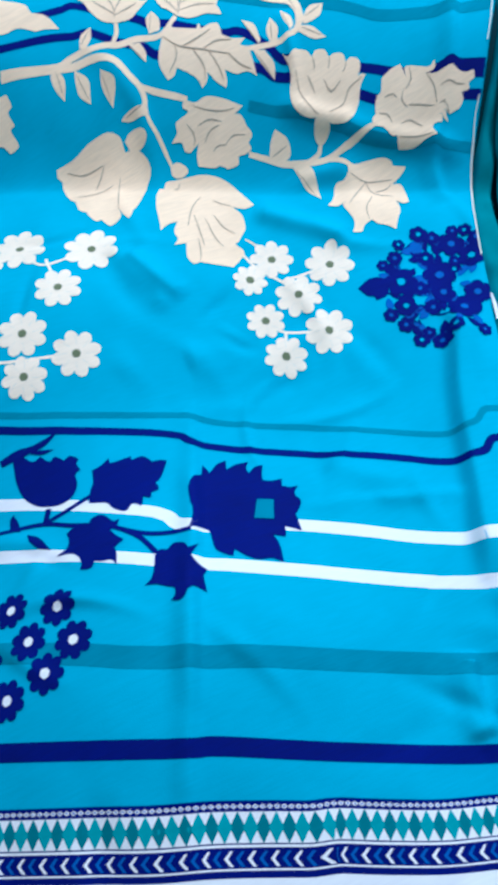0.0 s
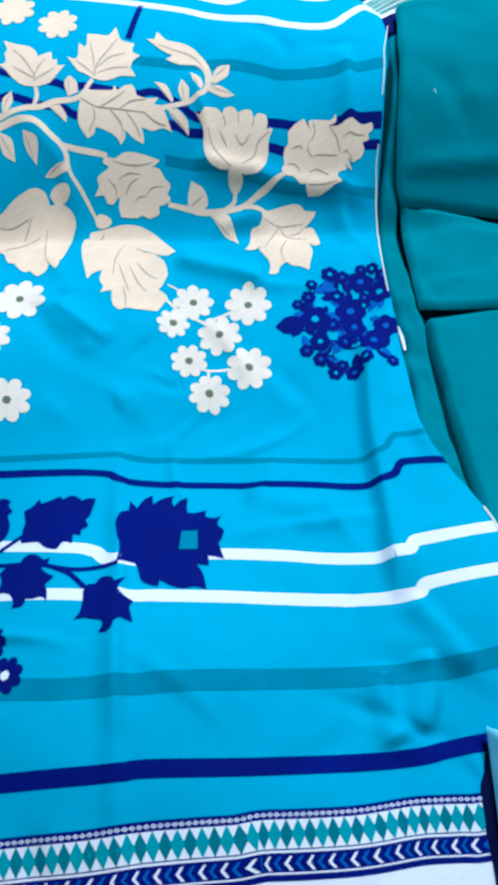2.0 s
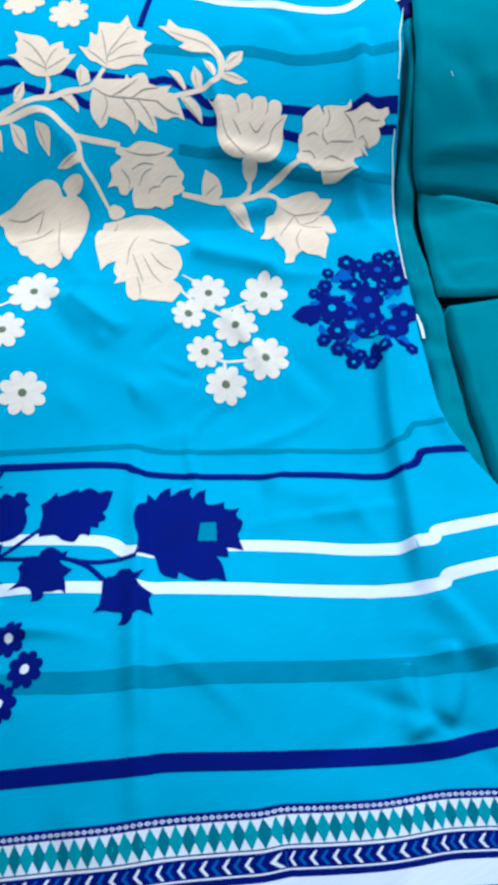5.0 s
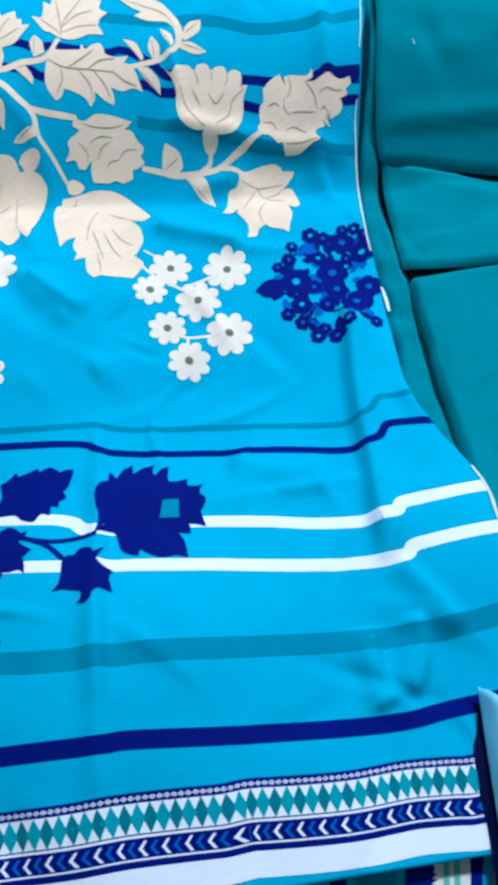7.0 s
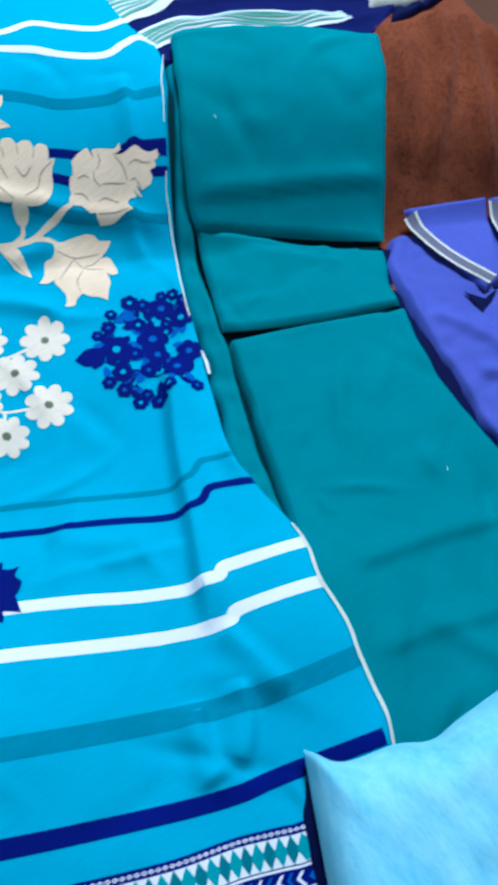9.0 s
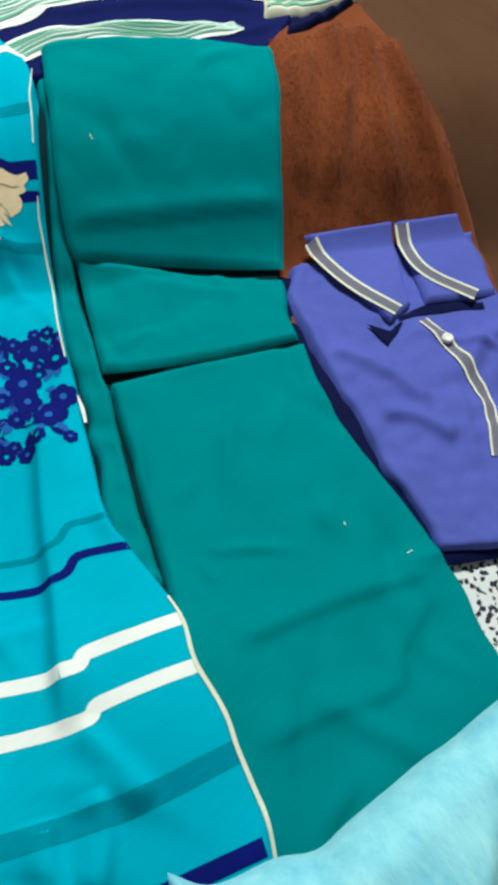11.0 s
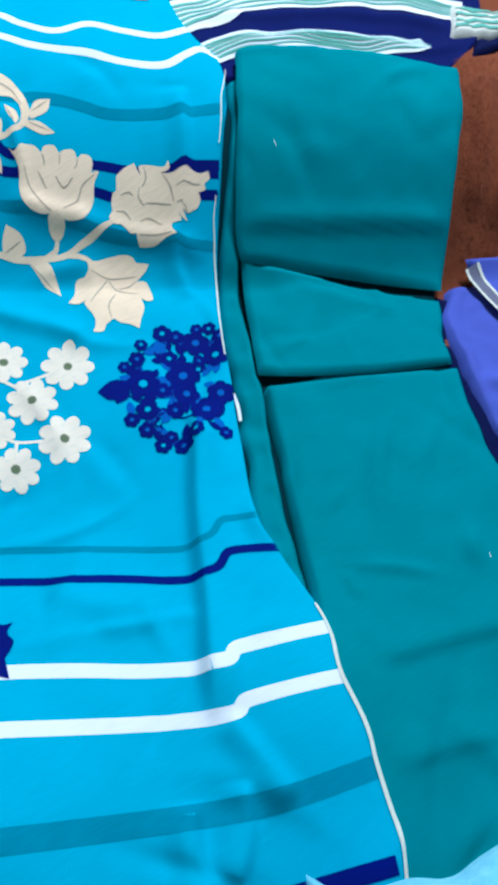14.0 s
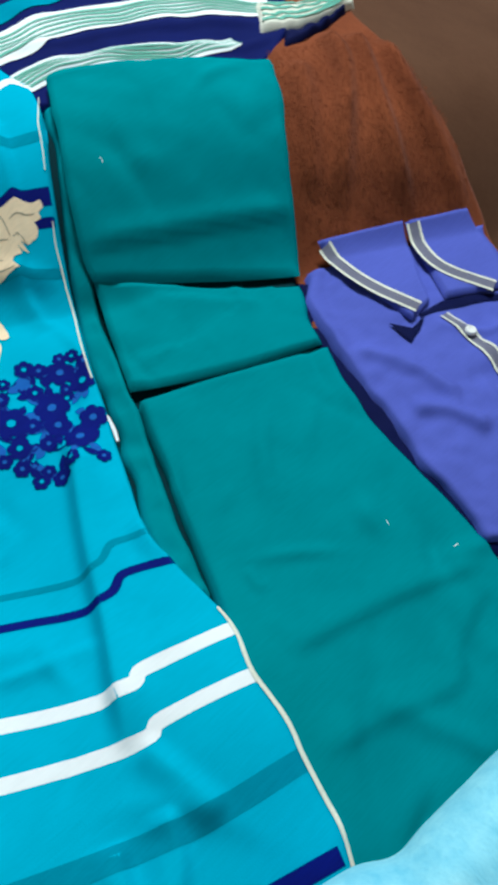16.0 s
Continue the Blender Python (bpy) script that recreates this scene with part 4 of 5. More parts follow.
# large beige motifs: an outline and the lines drawn inside it
for name, outline, lines, label in (
    ("maple_leaf", [(0.045, 0.650, 1), (0.033, 0.659), (0.026, 0.672), (0.023, 0.683), (0.017, 0.691, 1), (0.027, 0.689), (0.030, 0.700, 1), (0.034, 0.702), (0.035, 0.716, 1), (0.046, 0.703), (0.056, 0.694), (0.060, 0.686), (0.060, 0.678, 1), (0.068, 0.678), (0.075, 0.677, 1), (0.072, 0.668, 1), (0.077, 0.666, 1), (0.074, 0.660, 1), (0.082, 0.657, 1), (0.070, 0.651), (0.059, 0.647)],
     [[(0.045, 0.654), (0.048, 0.663), (0.045, 0.684), (0.039, 0.699)], [(0.047, 0.660), (0.056, 0.667), (0.066, 0.672)], [(0.047, 0.658), (0.041, 0.667), (0.032, 0.680)], [(0.047, 0.657), (0.059, 0.657), (0.070, 0.658)]], "lobed beige printed leaf"),
    ("maple_leaf", [(0.102, 0.630, 1), (0.096, 0.639), (0.091, 0.645), (0.087, 0.665, 1), (0.096, 0.659), (0.105, 0.675, 1), (0.110, 0.668), (0.118, 0.683, 1), (0.128, 0.677), (0.137, 0.672), (0.149, 0.679, 1), (0.147, 0.664), (0.149, 0.658), (0.158, 0.650, 1), (0.152, 0.642), (0.157, 0.633, 1), (0.148, 0.631), (0.142, 0.625, 1), (0.143, 0.620), (0.143, 0.614, 1), (0.130, 0.621), (0.120, 0.622), (0.111, 0.624)],
     [[(0.104, 0.631), (0.112, 0.643), (0.128, 0.653), (0.145, 0.664)], [(0.106, 0.635), (0.112, 0.653), (0.116, 0.671)], [(0.110, 0.640), (0.128, 0.645), (0.144, 0.643)], [(0.107, 0.634), (0.125, 0.633), (0.141, 0.626)], [(0.105, 0.632), (0.099, 0.646), (0.094, 0.656)]], "lobed beige printed leaf"),
    ("toothed_leaf", [(0.085, 0.622, 1), (0.092, 0.623), (0.097, 0.620), (0.115, 0.612, 1), (0.119, 0.616, 1), (0.120, 0.610, 1), (0.129, 0.611), (0.136, 0.609, 1), (0.137, 0.604), (0.136, 0.598, 1), (0.144, 0.591), (0.156, 0.586, 1), (0.149, 0.583, 1), (0.155, 0.578), (0.156, 0.569), (0.155, 0.555, 1), (0.148, 0.562), (0.137, 0.565), (0.128, 0.572, 1), (0.127, 0.565), (0.124, 0.560, 1), (0.117, 0.567), (0.113, 0.574), (0.111, 0.577, 1), (0.109, 0.572), (0.102, 0.569, 1), (0.100, 0.577), (0.093, 0.585), (0.085, 0.592, 1), (0.080, 0.588), (0.073, 0.588, 1), (0.070, 0.599), (0.072, 0.607), (0.078, 0.615)],
     [[(0.082, 0.619), (0.093, 0.606), (0.110, 0.596), (0.138, 0.580)], [(0.095, 0.604), (0.111, 0.604), (0.127, 0.606)], [(0.113, 0.594), (0.129, 0.595), (0.143, 0.590)], [(0.090, 0.608), (0.088, 0.599), (0.077, 0.592)], [(0.105, 0.598), (0.110, 0.583), (0.107, 0.573)], [(0.119, 0.590), (0.123, 0.577), (0.124, 0.566)], [(0.136, 0.581), (0.143, 0.570), (0.152, 0.562)]], "toothed beige printed leaf"),
    ("curled_leaf", [(0.171, 0.650, 1), (0.179, 0.645, 1), (0.185, 0.653, 1), (0.190, 0.638), (0.202, 0.628), (0.211, 0.616), (0.215, 0.601), (0.216, 0.587), (0.214, 0.577), (0.206, 0.571), (0.196, 0.570, 1), (0.204, 0.575), (0.208, 0.584), (0.207, 0.593), (0.203, 0.600), (0.188, 0.608), (0.179, 0.618, 1), (0.184, 0.618), (0.187, 0.619, 1), (0.180, 0.629)],
     [[(0.179, 0.638), (0.192, 0.623), (0.207, 0.607), (0.210, 0.587)]], "curled beige printed leaf"),
    ("rosette", [(0.082, 0.570, 1), (0.091, 0.564), (0.103, 0.563), (0.118, 0.555), (0.134, 0.543, 1), (0.127, 0.542), (0.124, 0.542, 1), (0.130, 0.538), (0.132, 0.530, 1), (0.135, 0.523), (0.129, 0.519, 1), (0.130, 0.514), (0.122, 0.513, 1), (0.116, 0.514), (0.113, 0.509), (0.102, 0.510, 1), (0.099, 0.513), (0.095, 0.516, 1), (0.091, 0.516), (0.086, 0.518), (0.075, 0.524, 1), (0.077, 0.532), (0.082, 0.538, 1), (0.076, 0.537), (0.072, 0.536), (0.067, 0.539, 1), (0.067, 0.543), (0.066, 0.546), (0.057, 0.549, 1), (0.065, 0.553), (0.067, 0.559), (0.074, 0.560, 1), (0.082, 0.561), (0.078, 0.566)],
     [[(0.088, 0.563), (0.099, 0.555), (0.113, 0.548), (0.125, 0.545)], [(0.087, 0.549), (0.099, 0.548), (0.110, 0.542)], [(0.088, 0.536), (0.096, 0.541), (0.106, 0.541)], [(0.108, 0.527), (0.117, 0.529), (0.128, 0.525)], [(0.094, 0.527), (0.099, 0.529), (0.108, 0.526)], [(0.077, 0.554), (0.081, 0.544), (0.077, 0.539)]], "beige printed rosette with pointed petals"),
    ("heart_bud", [(-0.060, 0.581, 1), (-0.040, 0.580), (-0.023, 0.583), (-0.010, 0.583), (0.002, 0.581), (0.011, 0.575), (0.011, 0.564, 1), (0.023, 0.559), (0.029, 0.550), (0.029, 0.540), (0.020, 0.530), (0.002, 0.508), (-0.003, 0.504, 1), (-0.008, 0.495), (-0.012, 0.492, 1), (-0.015, 0.502), (-0.016, 0.510, 1), (-0.018, 0.498), (-0.031, 0.491), (-0.037, 0.503, 1), (-0.043, 0.504), (-0.048, 0.517), (-0.047, 0.519, 1), (-0.054, 0.526), (-0.054, 0.540, 1), (-0.059, 0.547), (-0.061, 0.563), (-0.059, 0.570, 1), (-0.062, 0.575)],
     [[(-0.051, 0.574), (-0.036, 0.565), (-0.015, 0.564)], [(-0.013, 0.564), (-0.022, 0.555), (-0.030, 0.548)], [(-0.002, 0.549), (-0.009, 0.536), (-0.017, 0.510)], [(-0.050, 0.545), (-0.032, 0.542), (-0.012, 0.545)]], "large beige printed bud"),
    ("bud_knob", [(0.014, 0.570), (0.020, 0.573), (0.029, 0.572), (0.036, 0.567), (0.035, 0.561), (0.027, 0.558), (0.017, 0.561)],
     [], "beige printed knob"),
    ("bloom", [(0.044, 0.525, 1), (0.057, 0.522), (0.066, 0.520), (0.076, 0.517), (0.091, 0.508), (0.103, 0.493), (0.113, 0.468, 1), (0.102, 0.466), (0.093, 0.471), (0.090, 0.474, 1), (0.096, 0.460), (0.093, 0.443), (0.085, 0.434, 1), (0.080, 0.429), (0.076, 0.428, 1), (0.081, 0.416), (0.072, 0.408), (0.064, 0.403, 1), (0.055, 0.408), (0.045, 0.413), (0.036, 0.418, 1), (0.029, 0.418), (0.026, 0.428), (0.031, 0.443, 1), (0.026, 0.444), (0.019, 0.445, 1), (0.025, 0.451), (0.025, 0.462), (0.032, 0.473, 1), (0.023, 0.473), (0.013, 0.468, 1), (0.016, 0.481), (0.019, 0.499), (0.024, 0.515, 1), (0.030, 0.522), (0.035, 0.521, 1), (0.039, 0.526)],
     [[(0.052, 0.520), (0.048, 0.515), (0.044, 0.516)], [(0.066, 0.497), (0.052, 0.485), (0.040, 0.463)], [(0.051, 0.476), (0.049, 0.455), (0.047, 0.436)], [(0.060, 0.468), (0.060, 0.443), (0.064, 0.429)], [(0.069, 0.469), (0.073, 0.450), (0.081, 0.440)], [(0.044, 0.445), (0.041, 0.430), (0.037, 0.420)], [(0.075, 0.488), (0.082, 0.480), (0.090, 0.474)]], "large beige printed bloom"),
    ("bloom_knob", [(0.048, 0.534), (0.055, 0.536), (0.062, 0.531), (0.064, 0.525), (0.056, 0.523), (0.048, 0.527)],
     [], "beige printed knob"),
    ("tulip", [(0.184, 0.560, 1), (0.187, 0.555), (0.191, 0.555, 1), (0.197, 0.557), (0.206, 0.554), (0.210, 0.547, 1), (0.215, 0.550), (0.223, 0.547), (0.225, 0.540, 1), (0.231, 0.540), (0.238, 0.536), (0.238, 0.529, 1), (0.244, 0.530), (0.250, 0.525), (0.249, 0.519), (0.245, 0.514, 1), (0.249, 0.514), (0.252, 0.512, 1), (0.244, 0.506), (0.238, 0.496), (0.229, 0.488), (0.221, 0.486), (0.213, 0.489), (0.206, 0.494), (0.201, 0.502, 1), (0.194, 0.503), (0.186, 0.508), (0.180, 0.515), (0.178, 0.523), (0.180, 0.532), (0.185, 0.541), (0.186, 0.550)],
     [[(0.191, 0.543), (0.189, 0.528), (0.194, 0.510), (0.198, 0.503)], [(0.201, 0.536), (0.202, 0.524), (0.202, 0.521)], [(0.214, 0.526), (0.217, 0.515), (0.228, 0.518)], [(0.248, 0.512), (0.233, 0.509), (0.224, 0.501), (0.209, 0.500)], [(0.210, 0.546), (0.210, 0.541), (0.208, 0.537)], [(0.225, 0.539), (0.223, 0.535), (0.221, 0.532)], [(0.238, 0.529), (0.236, 0.525), (0.232, 0.523)]], "beige printed tulip with a scalloped top"),
    ("calyx", [(0.193, 0.501), (0.197, 0.503), (0.203, 0.501), (0.206, 0.495), (0.205, 0.490), (0.198, 0.487), (0.192, 0.490), (0.191, 0.496)],
     [], "beige printed calyx"),
    ("ruffled_flower", [(0.265, 0.503, 1), (0.274, 0.505), (0.285, 0.505, 1), (0.286, 0.499), (0.287, 0.495, 1), (0.288, 0.501), (0.294, 0.500), (0.300, 0.497, 1), (0.310, 0.492), (0.316, 0.494, 1), (0.314, 0.488), (0.306, 0.489, 1), (0.315, 0.484), (0.325, 0.482, 1), (0.329, 0.481), (0.333, 0.479, 1), (0.340, 0.474), (0.348, 0.472, 1), (0.347, 0.467), (0.341, 0.466, 1), (0.340, 0.462), (0.333, 0.463, 1), (0.333, 0.458), (0.328, 0.454), (0.323, 0.454, 1), (0.317, 0.454), (0.313, 0.457, 1), (0.314, 0.453), (0.315, 0.449, 1), (0.310, 0.452), (0.308, 0.456, 1), (0.308, 0.450), (0.299, 0.451, 1), (0.297, 0.448), (0.299, 0.441, 1), (0.288, 0.444), (0.277, 0.446), (0.264, 0.452, 1), (0.264, 0.456), (0.265, 0.460, 1), (0.260, 0.462), (0.257, 0.467), (0.254, 0.471, 1), (0.248, 0.474), (0.246, 0.480), (0.251, 0.483, 1), (0.253, 0.489), (0.257, 0.494), (0.261, 0.495)],
     [[(0.292, 0.499), (0.291, 0.491), (0.284, 0.487)], [(0.306, 0.489), (0.309, 0.477), (0.307, 0.464)], [(0.283, 0.476), (0.294, 0.471), (0.304, 0.464)], [(0.272, 0.467), (0.281, 0.466), (0.290, 0.456)], [(0.267, 0.458), (0.279, 0.452), (0.295, 0.444)], [(0.309, 0.462), (0.315, 0.461), (0.317, 0.453)], [(0.282, 0.488), (0.278, 0.482), (0.281, 0.475)], [(0.314, 0.473), (0.323, 0.472), (0.337, 0.467)], [(0.263, 0.490), (0.271, 0.489), (0.274, 0.485)], [(0.254, 0.482), (0.262, 0.478), (0.264, 0.471)]], "ruffled beige printed flower"),
    ("star_flower", [(0.213, 0.464, 1), (0.223, 0.461), (0.232, 0.460), (0.247, 0.456), (0.255, 0.451), (0.257, 0.446, 1), (0.263, 0.443), (0.268, 0.440, 1), (0.263, 0.437), (0.253, 0.434), (0.250, 0.434, 1), (0.259, 0.429), (0.259, 0.416), (0.257, 0.408, 1), (0.251, 0.409), (0.247, 0.415, 1), (0.245, 0.403), (0.237, 0.393), (0.230, 0.383, 1), (0.224, 0.391), (0.217, 0.396), (0.213, 0.403, 1), (0.204, 0.400), (0.198, 0.394), (0.189, 0.397, 1), (0.195, 0.405), (0.197, 0.414), (0.195, 0.427, 1), (0.195, 0.432), (0.198, 0.434, 1), (0.189, 0.433), (0.181, 0.438, 1), (0.190, 0.444), (0.197, 0.455), (0.206, 0.454, 1), (0.212, 0.458)],
     [[(0.214, 0.456), (0.226, 0.446), (0.240, 0.441), (0.252, 0.437)], [(0.226, 0.446), (0.230, 0.433), (0.247, 0.421)], [(0.250, 0.434), (0.242, 0.432), (0.232, 0.434)], [(0.211, 0.404), (0.215, 0.419), (0.227, 0.430)], [(0.201, 0.430), (0.216, 0.440), (0.225, 0.445)]], "beige printed flower with pointed petals"),
    ("daisy", blossom((0.095, 0.711), 0.0220, 8, 0.3), [], "beige printed daisy"),
    ("daisy", blossom((0.060, 0.754), 0.0237, 8, 0.3), [], "beige printed daisy"),
    ("rosette", [(-0.109, 0.656, 1), (-0.093, 0.649), (-0.080, 0.646, 1), (-0.079, 0.637), (-0.085, 0.634), (-0.083, 0.624, 1), (-0.089, 0.623), (-0.087, 0.611), (-0.098, 0.610, 1), (-0.103, 0.618), (-0.113, 0.620), (-0.128, 0.629)],
     [], "beige printed rosette"),
    ("toothed_leaf", [(-0.081, 0.743, 1), (-0.052, 0.722), (-0.032, 0.709), (-0.028, 0.696, 1), (-0.016, 0.687), (-0.008, 0.670, 1), (-0.021, 0.675), (-0.031, 0.677, 1), (-0.046, 0.688), (-0.064, 0.690), (-0.088, 0.708)],
     [], "toothed beige printed leaf"),
):
    o = contour(outline) if isinstance(outline, list) else outline
    motif = shape(name, o, BEIGE, 0.0016 + 0.0002 * (len(name) % 4), label)
    if lines:
        strokes("drawn_line", lines, 0.0012, 0.0030, VEIN, "", (0.4, 1, 0.5), motif)

# navy branch and flowers
for line, wide in (
    ([(-0.260, 0.239), (-0.206, 0.226), (-0.175, 0.217), (-0.152, 0.203), (-0.129, 0.191), (-0.109, 0.174), (-0.093, 0.164), (-0.066, 0.155)], 0.0040),
    ([(-0.173, 0.217), (-0.154, 0.220), (-0.130, 0.225)], 0.0040),
    ([(-0.115, 0.179), (-0.104, 0.165), (-0.096, 0.146)], 0.0040),
    ([(-0.168, 0.230), (-0.173, 0.217)], 0.0049),
):
    strokes("branch", [line], wide, 0.0016, NAVY, "navy printed branch")
for name, outline, label in (
    ("sunflower", [(-0.058, 0.186, 1), (-0.056, 0.195), (-0.050, 0.203), (-0.042, 0.206, 1), (-0.038, 0.216, 1), (-0.036, 0.210), (-0.035, 0.206, 1), (-0.027, 0.213), (-0.018, 0.215, 1), (-0.021, 0.205, 1), (-0.012, 0.208), (-0.001, 0.207, 1), (-0.005, 0.201), (-0.005, 0.195, 1), (0.001, 0.199), (0.009, 0.199, 1), (0.004, 0.188), (0.003, 0.183, 1), (0.009, 0.180), (0.018, 0.179, 1), (0.015, 0.172, 1), (0.021, 0.168), (0.027, 0.167, 1), (0.022, 0.162), (0.021, 0.158, 1), (0.023, 0.152), (0.019, 0.146), (0.014, 0.142, 1), (0.013, 0.134), (0.012, 0.126, 1), (0.006, 0.131), (0.001, 0.134, 1), (-0.000, 0.129), (-0.002, 0.125, 1), (-0.007, 0.128), (-0.010, 0.130, 1), (-0.009, 0.120), (-0.012, 0.105, 1), (-0.019, 0.111), (-0.028, 0.113), (-0.035, 0.118), (-0.042, 0.127, 1), (-0.045, 0.122, 1), (-0.049, 0.125), (-0.054, 0.131), (-0.055, 0.137), (-0.054, 0.149), (-0.057, 0.153), (-0.067, 0.157, 1), (-0.062, 0.165), (-0.059, 0.174), (-0.059, 0.180)], "large navy printed flower with pointed petals"),
    ("toothed_leaf", [(-0.135, 0.218, 1), (-0.131, 0.230), (-0.127, 0.237), (-0.125, 0.249, 1), (-0.117, 0.250), (-0.109, 0.254, 1), (-0.109, 0.249, 1), (-0.102, 0.248), (-0.091, 0.248, 1), (-0.091, 0.244, 1), (-0.082, 0.244), (-0.077, 0.238), (-0.076, 0.235, 1), (-0.069, 0.234), (-0.064, 0.231, 1), (-0.069, 0.223), (-0.074, 0.216), (-0.079, 0.213, 1), (-0.078, 0.208), (-0.079, 0.205, 1), (-0.084, 0.205), (-0.085, 0.204, 1), (-0.087, 0.200), (-0.092, 0.204, 1), (-0.094, 0.198), (-0.096, 0.195, 1), (-0.100, 0.200), (-0.103, 0.200, 1), (-0.109, 0.196), (-0.117, 0.203), (-0.121, 0.211), (-0.128, 0.215)], "toothed navy printed leaf"),
    ("tulip", [(-0.187, 0.289, 1), (-0.179, 0.290), (-0.171, 0.281), (-0.163, 0.282, 1), (-0.157, 0.274), (-0.151, 0.276), (-0.145, 0.269, 1), (-0.139, 0.271), (-0.133, 0.265), (-0.136, 0.262, 1), (-0.135, 0.258), (-0.134, 0.254, 1), (-0.139, 0.252), (-0.140, 0.241), (-0.146, 0.232), (-0.155, 0.229), (-0.165, 0.231), (-0.177, 0.238), (-0.186, 0.251), (-0.189, 0.268)], "navy printed bud with a scalloped top"),
    ("star_flower", [(-0.169, 0.180, 1), (-0.160, 0.183), (-0.157, 0.191), (-0.158, 0.197, 1), (-0.152, 0.200), (-0.144, 0.198), (-0.139, 0.198, 1), (-0.135, 0.202), (-0.127, 0.201), (-0.120, 0.190, 1), (-0.117, 0.190), (-0.115, 0.190, 1), (-0.119, 0.184), (-0.124, 0.183, 1), (-0.121, 0.176), (-0.116, 0.169, 1), (-0.120, 0.167), (-0.124, 0.165, 1), (-0.124, 0.158), (-0.126, 0.149, 1), (-0.129, 0.155), (-0.136, 0.157), (-0.141, 0.160, 1), (-0.143, 0.156), (-0.147, 0.155), (-0.153, 0.158, 1), (-0.151, 0.162), (-0.152, 0.170), (-0.157, 0.176)], "navy printed star flower"),
    ("star_flower", [(-0.111, 0.123, 1), (-0.105, 0.127), (-0.101, 0.135), (-0.098, 0.144, 1), (-0.093, 0.148), (-0.088, 0.146), (-0.082, 0.149), (-0.075, 0.145), (-0.073, 0.139, 1), (-0.069, 0.139), (-0.065, 0.140, 1), (-0.070, 0.135), (-0.073, 0.132, 1), (-0.071, 0.125), (-0.066, 0.118, 1), (-0.070, 0.114), (-0.071, 0.109), (-0.072, 0.101, 1), (-0.075, 0.104), (-0.079, 0.107), (-0.084, 0.106, 1), (-0.086, 0.103), (-0.091, 0.101), (-0.097, 0.104, 1), (-0.093, 0.107), (-0.092, 0.112), (-0.097, 0.116, 1), (-0.101, 0.119), (-0.104, 0.121)], "navy printed star flower"),
    ("small_leaf", [(-0.203, 0.225, 1), (-0.202, 0.236), (-0.198, 0.240, 1), (-0.195, 0.230), (-0.194, 0.219, 1)], "small navy printed leaf"),
    ("small_leaf", [(-0.189, 0.213, 1), (-0.180, 0.205), (-0.172, 0.188, 1), (-0.181, 0.194), (-0.188, 0.205, 1)], "small navy printed leaf"),
    ("small_leaf", [(-0.198, 0.294, 1), (-0.181, 0.297), (-0.166, 0.295), (-0.142, 0.297, 1), (-0.156, 0.290), (-0.173, 0.289), (-0.197, 0.288, 1)], "small navy printed leaf"),
    ("small_leaf", [(-0.171, 0.295, 1), (-0.164, 0.289), (-0.150, 0.283, 1), (-0.161, 0.283), (-0.170, 0.288, 1)], "small navy printed leaf"),
):
    motif = shape(name, contour(outline), NAVY, 0.0016 + 0.0002 * (len(outline) % 3), label)
    if name == "sunflower":
        shape("sunflower_heart", [(-0.009, 0.166), (0.003, 0.161), (-0.004, 0.143), (-0.018, 0.149)], TEALSTRIPE, 0.0040, "teal heart of the flower", motif)
for k, c in enumerate(((-0.210, 0.151), (-0.174, 0.135), (-0.200, 0.120), (-0.168, 0.106), (-0.192, 0.092), (-0.223, 0.087), (-0.235, 0.119), (-0.235, 0.147))):
    daisy = shape("navy_daisy", blossom(c, 0.0141, 8, 0.26, k * 0.5), NAVY, 0.0016 + 0.0001 * (k % 3), "navy printed daisy")
    shape("navy_daisy_heart", blossom(c, 0.0036, 6, 0.1), WHITE, 0.0024, "white heart of the daisy", daisy)

# navy posy by the seam
random.seed(5)
for line in [[(0.186, 0.326), (0.199, 0.313), (0.224, 0.311), (0.267, 0.318)], [(0.192, 0.317), (0.216, 0.285), (0.240, 0.272), (0.260, 0.268)], [(0.224, 0.311), (0.248, 0.337), (0.280, 0.352)], [(0.191, 0.328), (0.213, 0.351), (0.244, 0.366)], [(0.194, 0.305), (0.199, 0.284), (0.210, 0.259)]]:
    strokes("posy_stem", [line], 0.0020, 0.0013, NAVY, "thin navy printed stem")
shape("posy_leaf", contour([(0.166, 0.337, 1), (0.179, 0.342), (0.188, 0.341, 1), (0.195, 0.335), (0.194, 0.327), (0.188, 0.319), (0.177, 0.318, 1), (0.176, 0.323), (0.171, 0.326)]), NAVY, 0.0016, "navy printed leaf")
posy = (((0.247, 0.369), 0.0085), ((0.257, 0.360), 0.0072), ((0.271, 0.346), 0.0123), ((0.290, 0.355), 0.0060), ((0.295, 0.342), 0.0072), ((0.279, 0.359), 0.0059), ((0.223, 0.365), 0.0058), ((0.213, 0.353), 0.0070), ((0.199, 0.350), 0.0056), ((0.207, 0.327), 0.0142), ((0.244, 0.319), 0.0144), ((0.238, 0.300), 0.0110), ((0.199, 0.301), 0.0097), ((0.182, 0.298), 0.0066), ((0.190, 0.283), 0.0072), ((0.196, 0.263), 0.0071), ((0.206, 0.267), 0.0060), ((0.211, 0.253), 0.0077), ((0.225, 0.258), 0.0071), ((0.245, 0.275), 0.0133), ((0.266, 0.286), 0.0117), ((0.282, 0.326), 0.0115), ((0.221, 0.289), 0.0073), ((0.249, 0.245), 0.0060), ((0.241, 0.342), 0.0076), ((0.220, 0.313), 0.0074), ((0.265, 0.327), 0.0057))
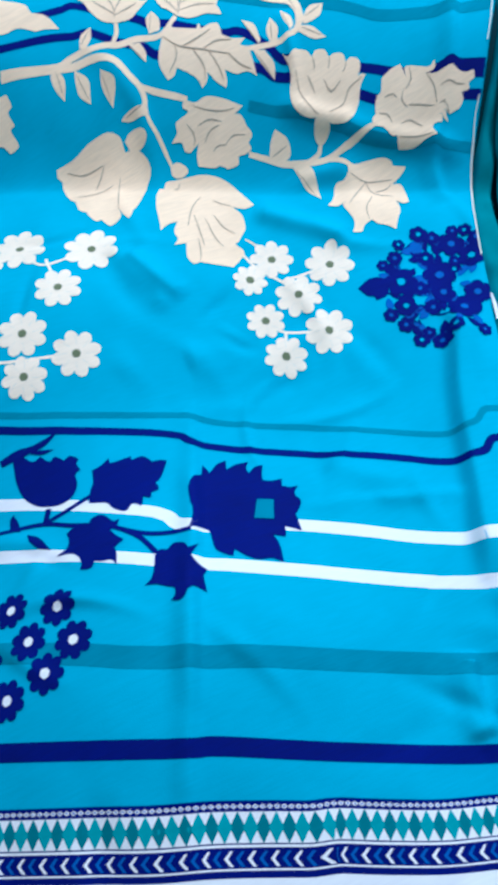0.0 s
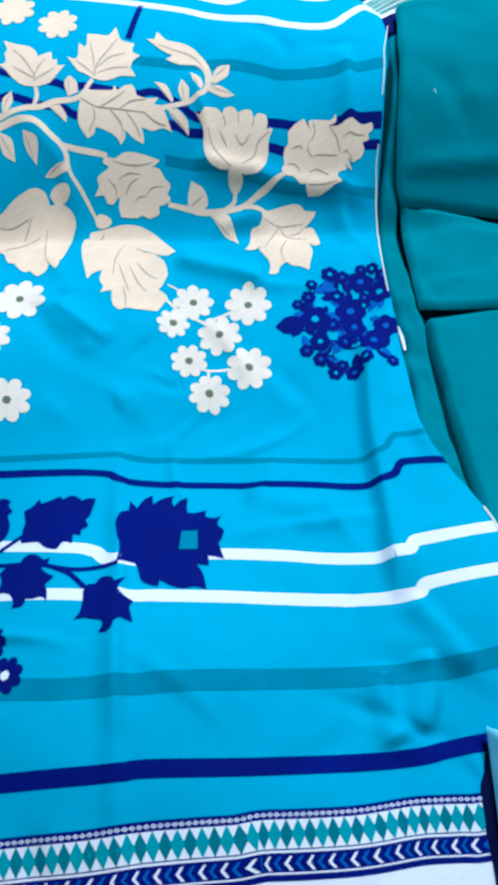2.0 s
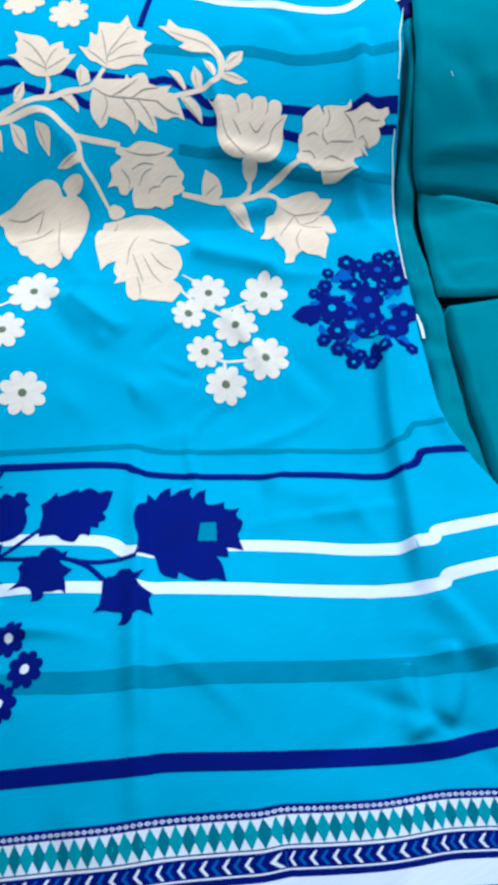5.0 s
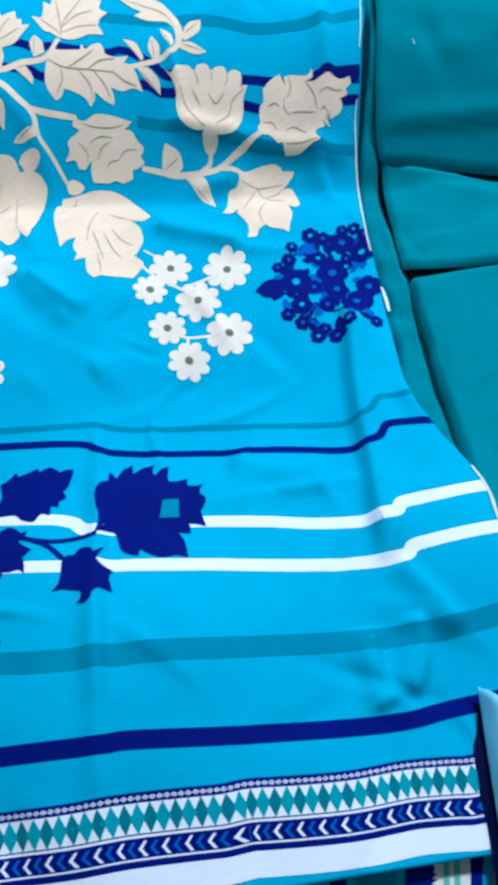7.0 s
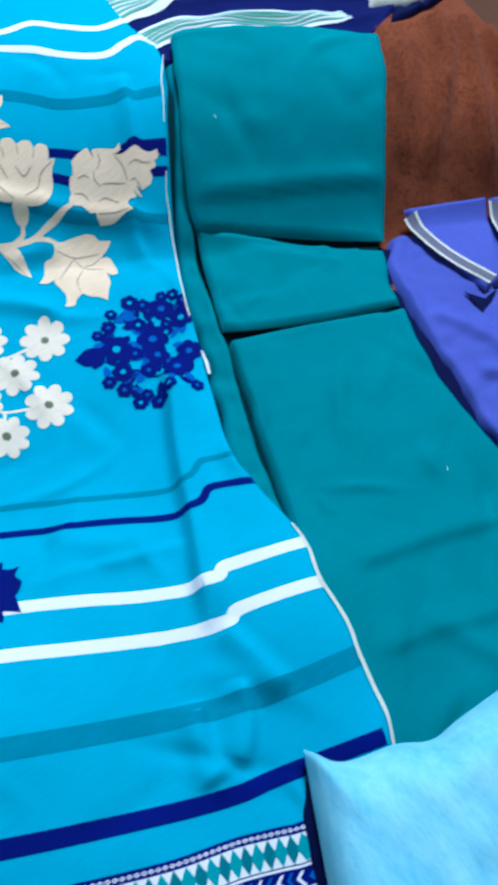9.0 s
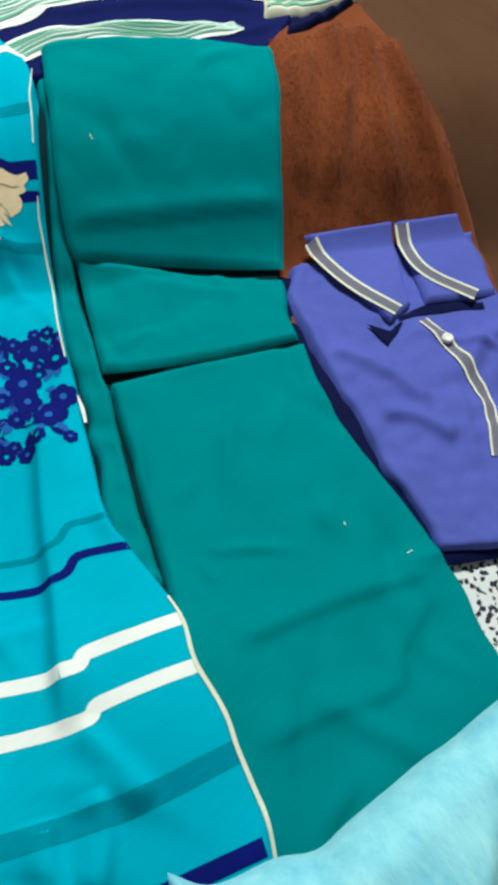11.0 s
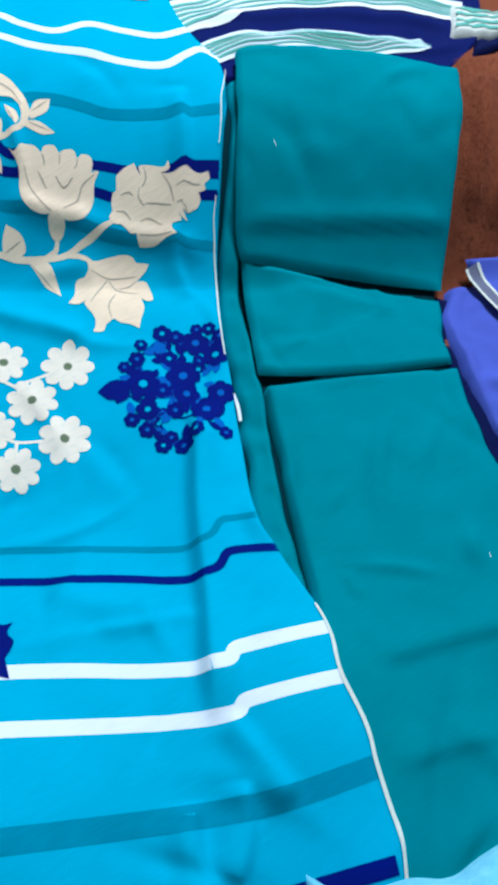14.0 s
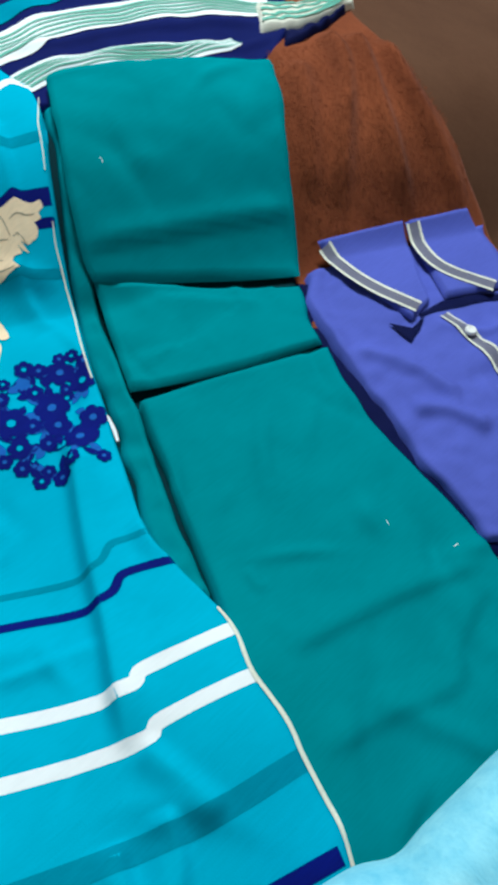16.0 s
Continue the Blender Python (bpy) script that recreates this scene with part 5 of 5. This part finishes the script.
for k, ((px, py), r) in enumerate(posy):
    small = shape("posy_flower", blossom((px, py), r * 1.15, 6, 0.20, k), NAVY, 0.0020 + 0.0001 * (k % 4), "small navy printed flower")
    shape("posy_heart", blossom((px, py), r * 0.28, 6, 0.1), MIDBLUE if k % 3 else TURQ, 0.0032, "blue heart of the flower", small)
for k in range(130):
    (px, py), r = random.choice(posy)
    a, b = random.uniform(0, 6.28), random.uniform(-0.5, 0.5)
    p = np.array((px + r * 0.8 * math.cos(a), py + r * 0.8 * math.sin(a)))
    tip = p + random.uniform(0.010, 0.017) * np.array((math.cos(a + b), math.sin(a + b)))
    if max(p[0], tip[0]) < edge_x(p[1]) - 0.006 and np.hypot(*(tip - np.array((0.233, 0.311)))) < 0.054:
        shape("posy_leaf", leaf(tuple(p), tuple(tip), 0.0075), NAVY if k % 2 else MIDBLUE, 0.0015, "small blue printed leaf")

# ---- cloth below the hem ----
def lower_height(x, y):
    return -0.017 + 0.002 * rumple(x, y, 0.05, 71)


lower = thing("striped_cloth", "turquoise cloth with navy and cream stripes under the tunic hem", "cloth")
sheet("cloth", [(-0.272, 0.011), (-0.305, -0.090)], [(0.111, -0.130), (0.022, -0.244)], 0.006, lower_height, TURQ, lower, floor_z=-0.021)
for top, low, width, material, label in (
    ((-0.033, -0.094), (-0.084, -0.186), 0.0103, NAVY, "navy stripe"),
    ((-0.006, -0.108), (-0.059, -0.199), 0.0112, NAVY, "navy stripe"),
    ((0.017, -0.121), (-0.039, -0.209), 0.0258, TEALSTRIPE, "teal stripe"),
    ((0.047, -0.130), (-0.012, -0.224), 0.0219, NAVY, "navy stripe"),
    ((0.066, -0.138), (0.005, -0.233), 0.0258, CREAM, "cream stripe"),
    ((0.081, -0.146), (0.018, -0.227), 0.0129, NAVY, "navy stripe"),
    ((0.063, -0.136), (0.002, -0.231), 0.0039, MINT, "mint stripe"),
    ((0.069, -0.140), (0.008, -0.235), 0.0039, MINT, "mint stripe"),
):
    ribbon("stripe", [top, low], width, lower_height, 0.0012 if material != MINT else 0.002, material, lower, label=label)

# ---- light blue cushion ----
def cushion_height(x, y):
    return 0.050 + 0.004 * rumple(x, y, 0.08, 81) + 0.0012 * rumple(x, y, 0.02, 82)


cushion = thing("fleece_cushion", "light blue fleece cushion with a pointed corner on the clothes", "cushion")
sheet("cover", [(0.128, -0.072), (0.145, -0.094), (0.185, -0.107), (0.210, -0.120), (0.239, -0.122), (0.329, -0.129), (0.409, -0.136)], [(0.074, -0.181), (0.071, -0.245), (0.098, -0.271), (0.182, -0.261)], 0.004, cushion_height, LIGHTBLUE, cushion, edge=0.05, floor_z=0.010)
# navy strip added to paint the shadow on the cushion's left
sheet("shaded_side", [(0.123, -0.084), (0.107, -0.099), (0.095, -0.121), (0.082, -0.153), (0.068, -0.181)], [(0.139, -0.086), (0.131, -0.116), (0.116, -0.149), (0.091, -0.195)], 0.005, lambda x, y: 0.004 + 0.001 * rumple(x, y, 0.02, 83), DARKNAVY, cushion, "dark navy strip standing in for shade left of the cushion", floor_z=-0.002)
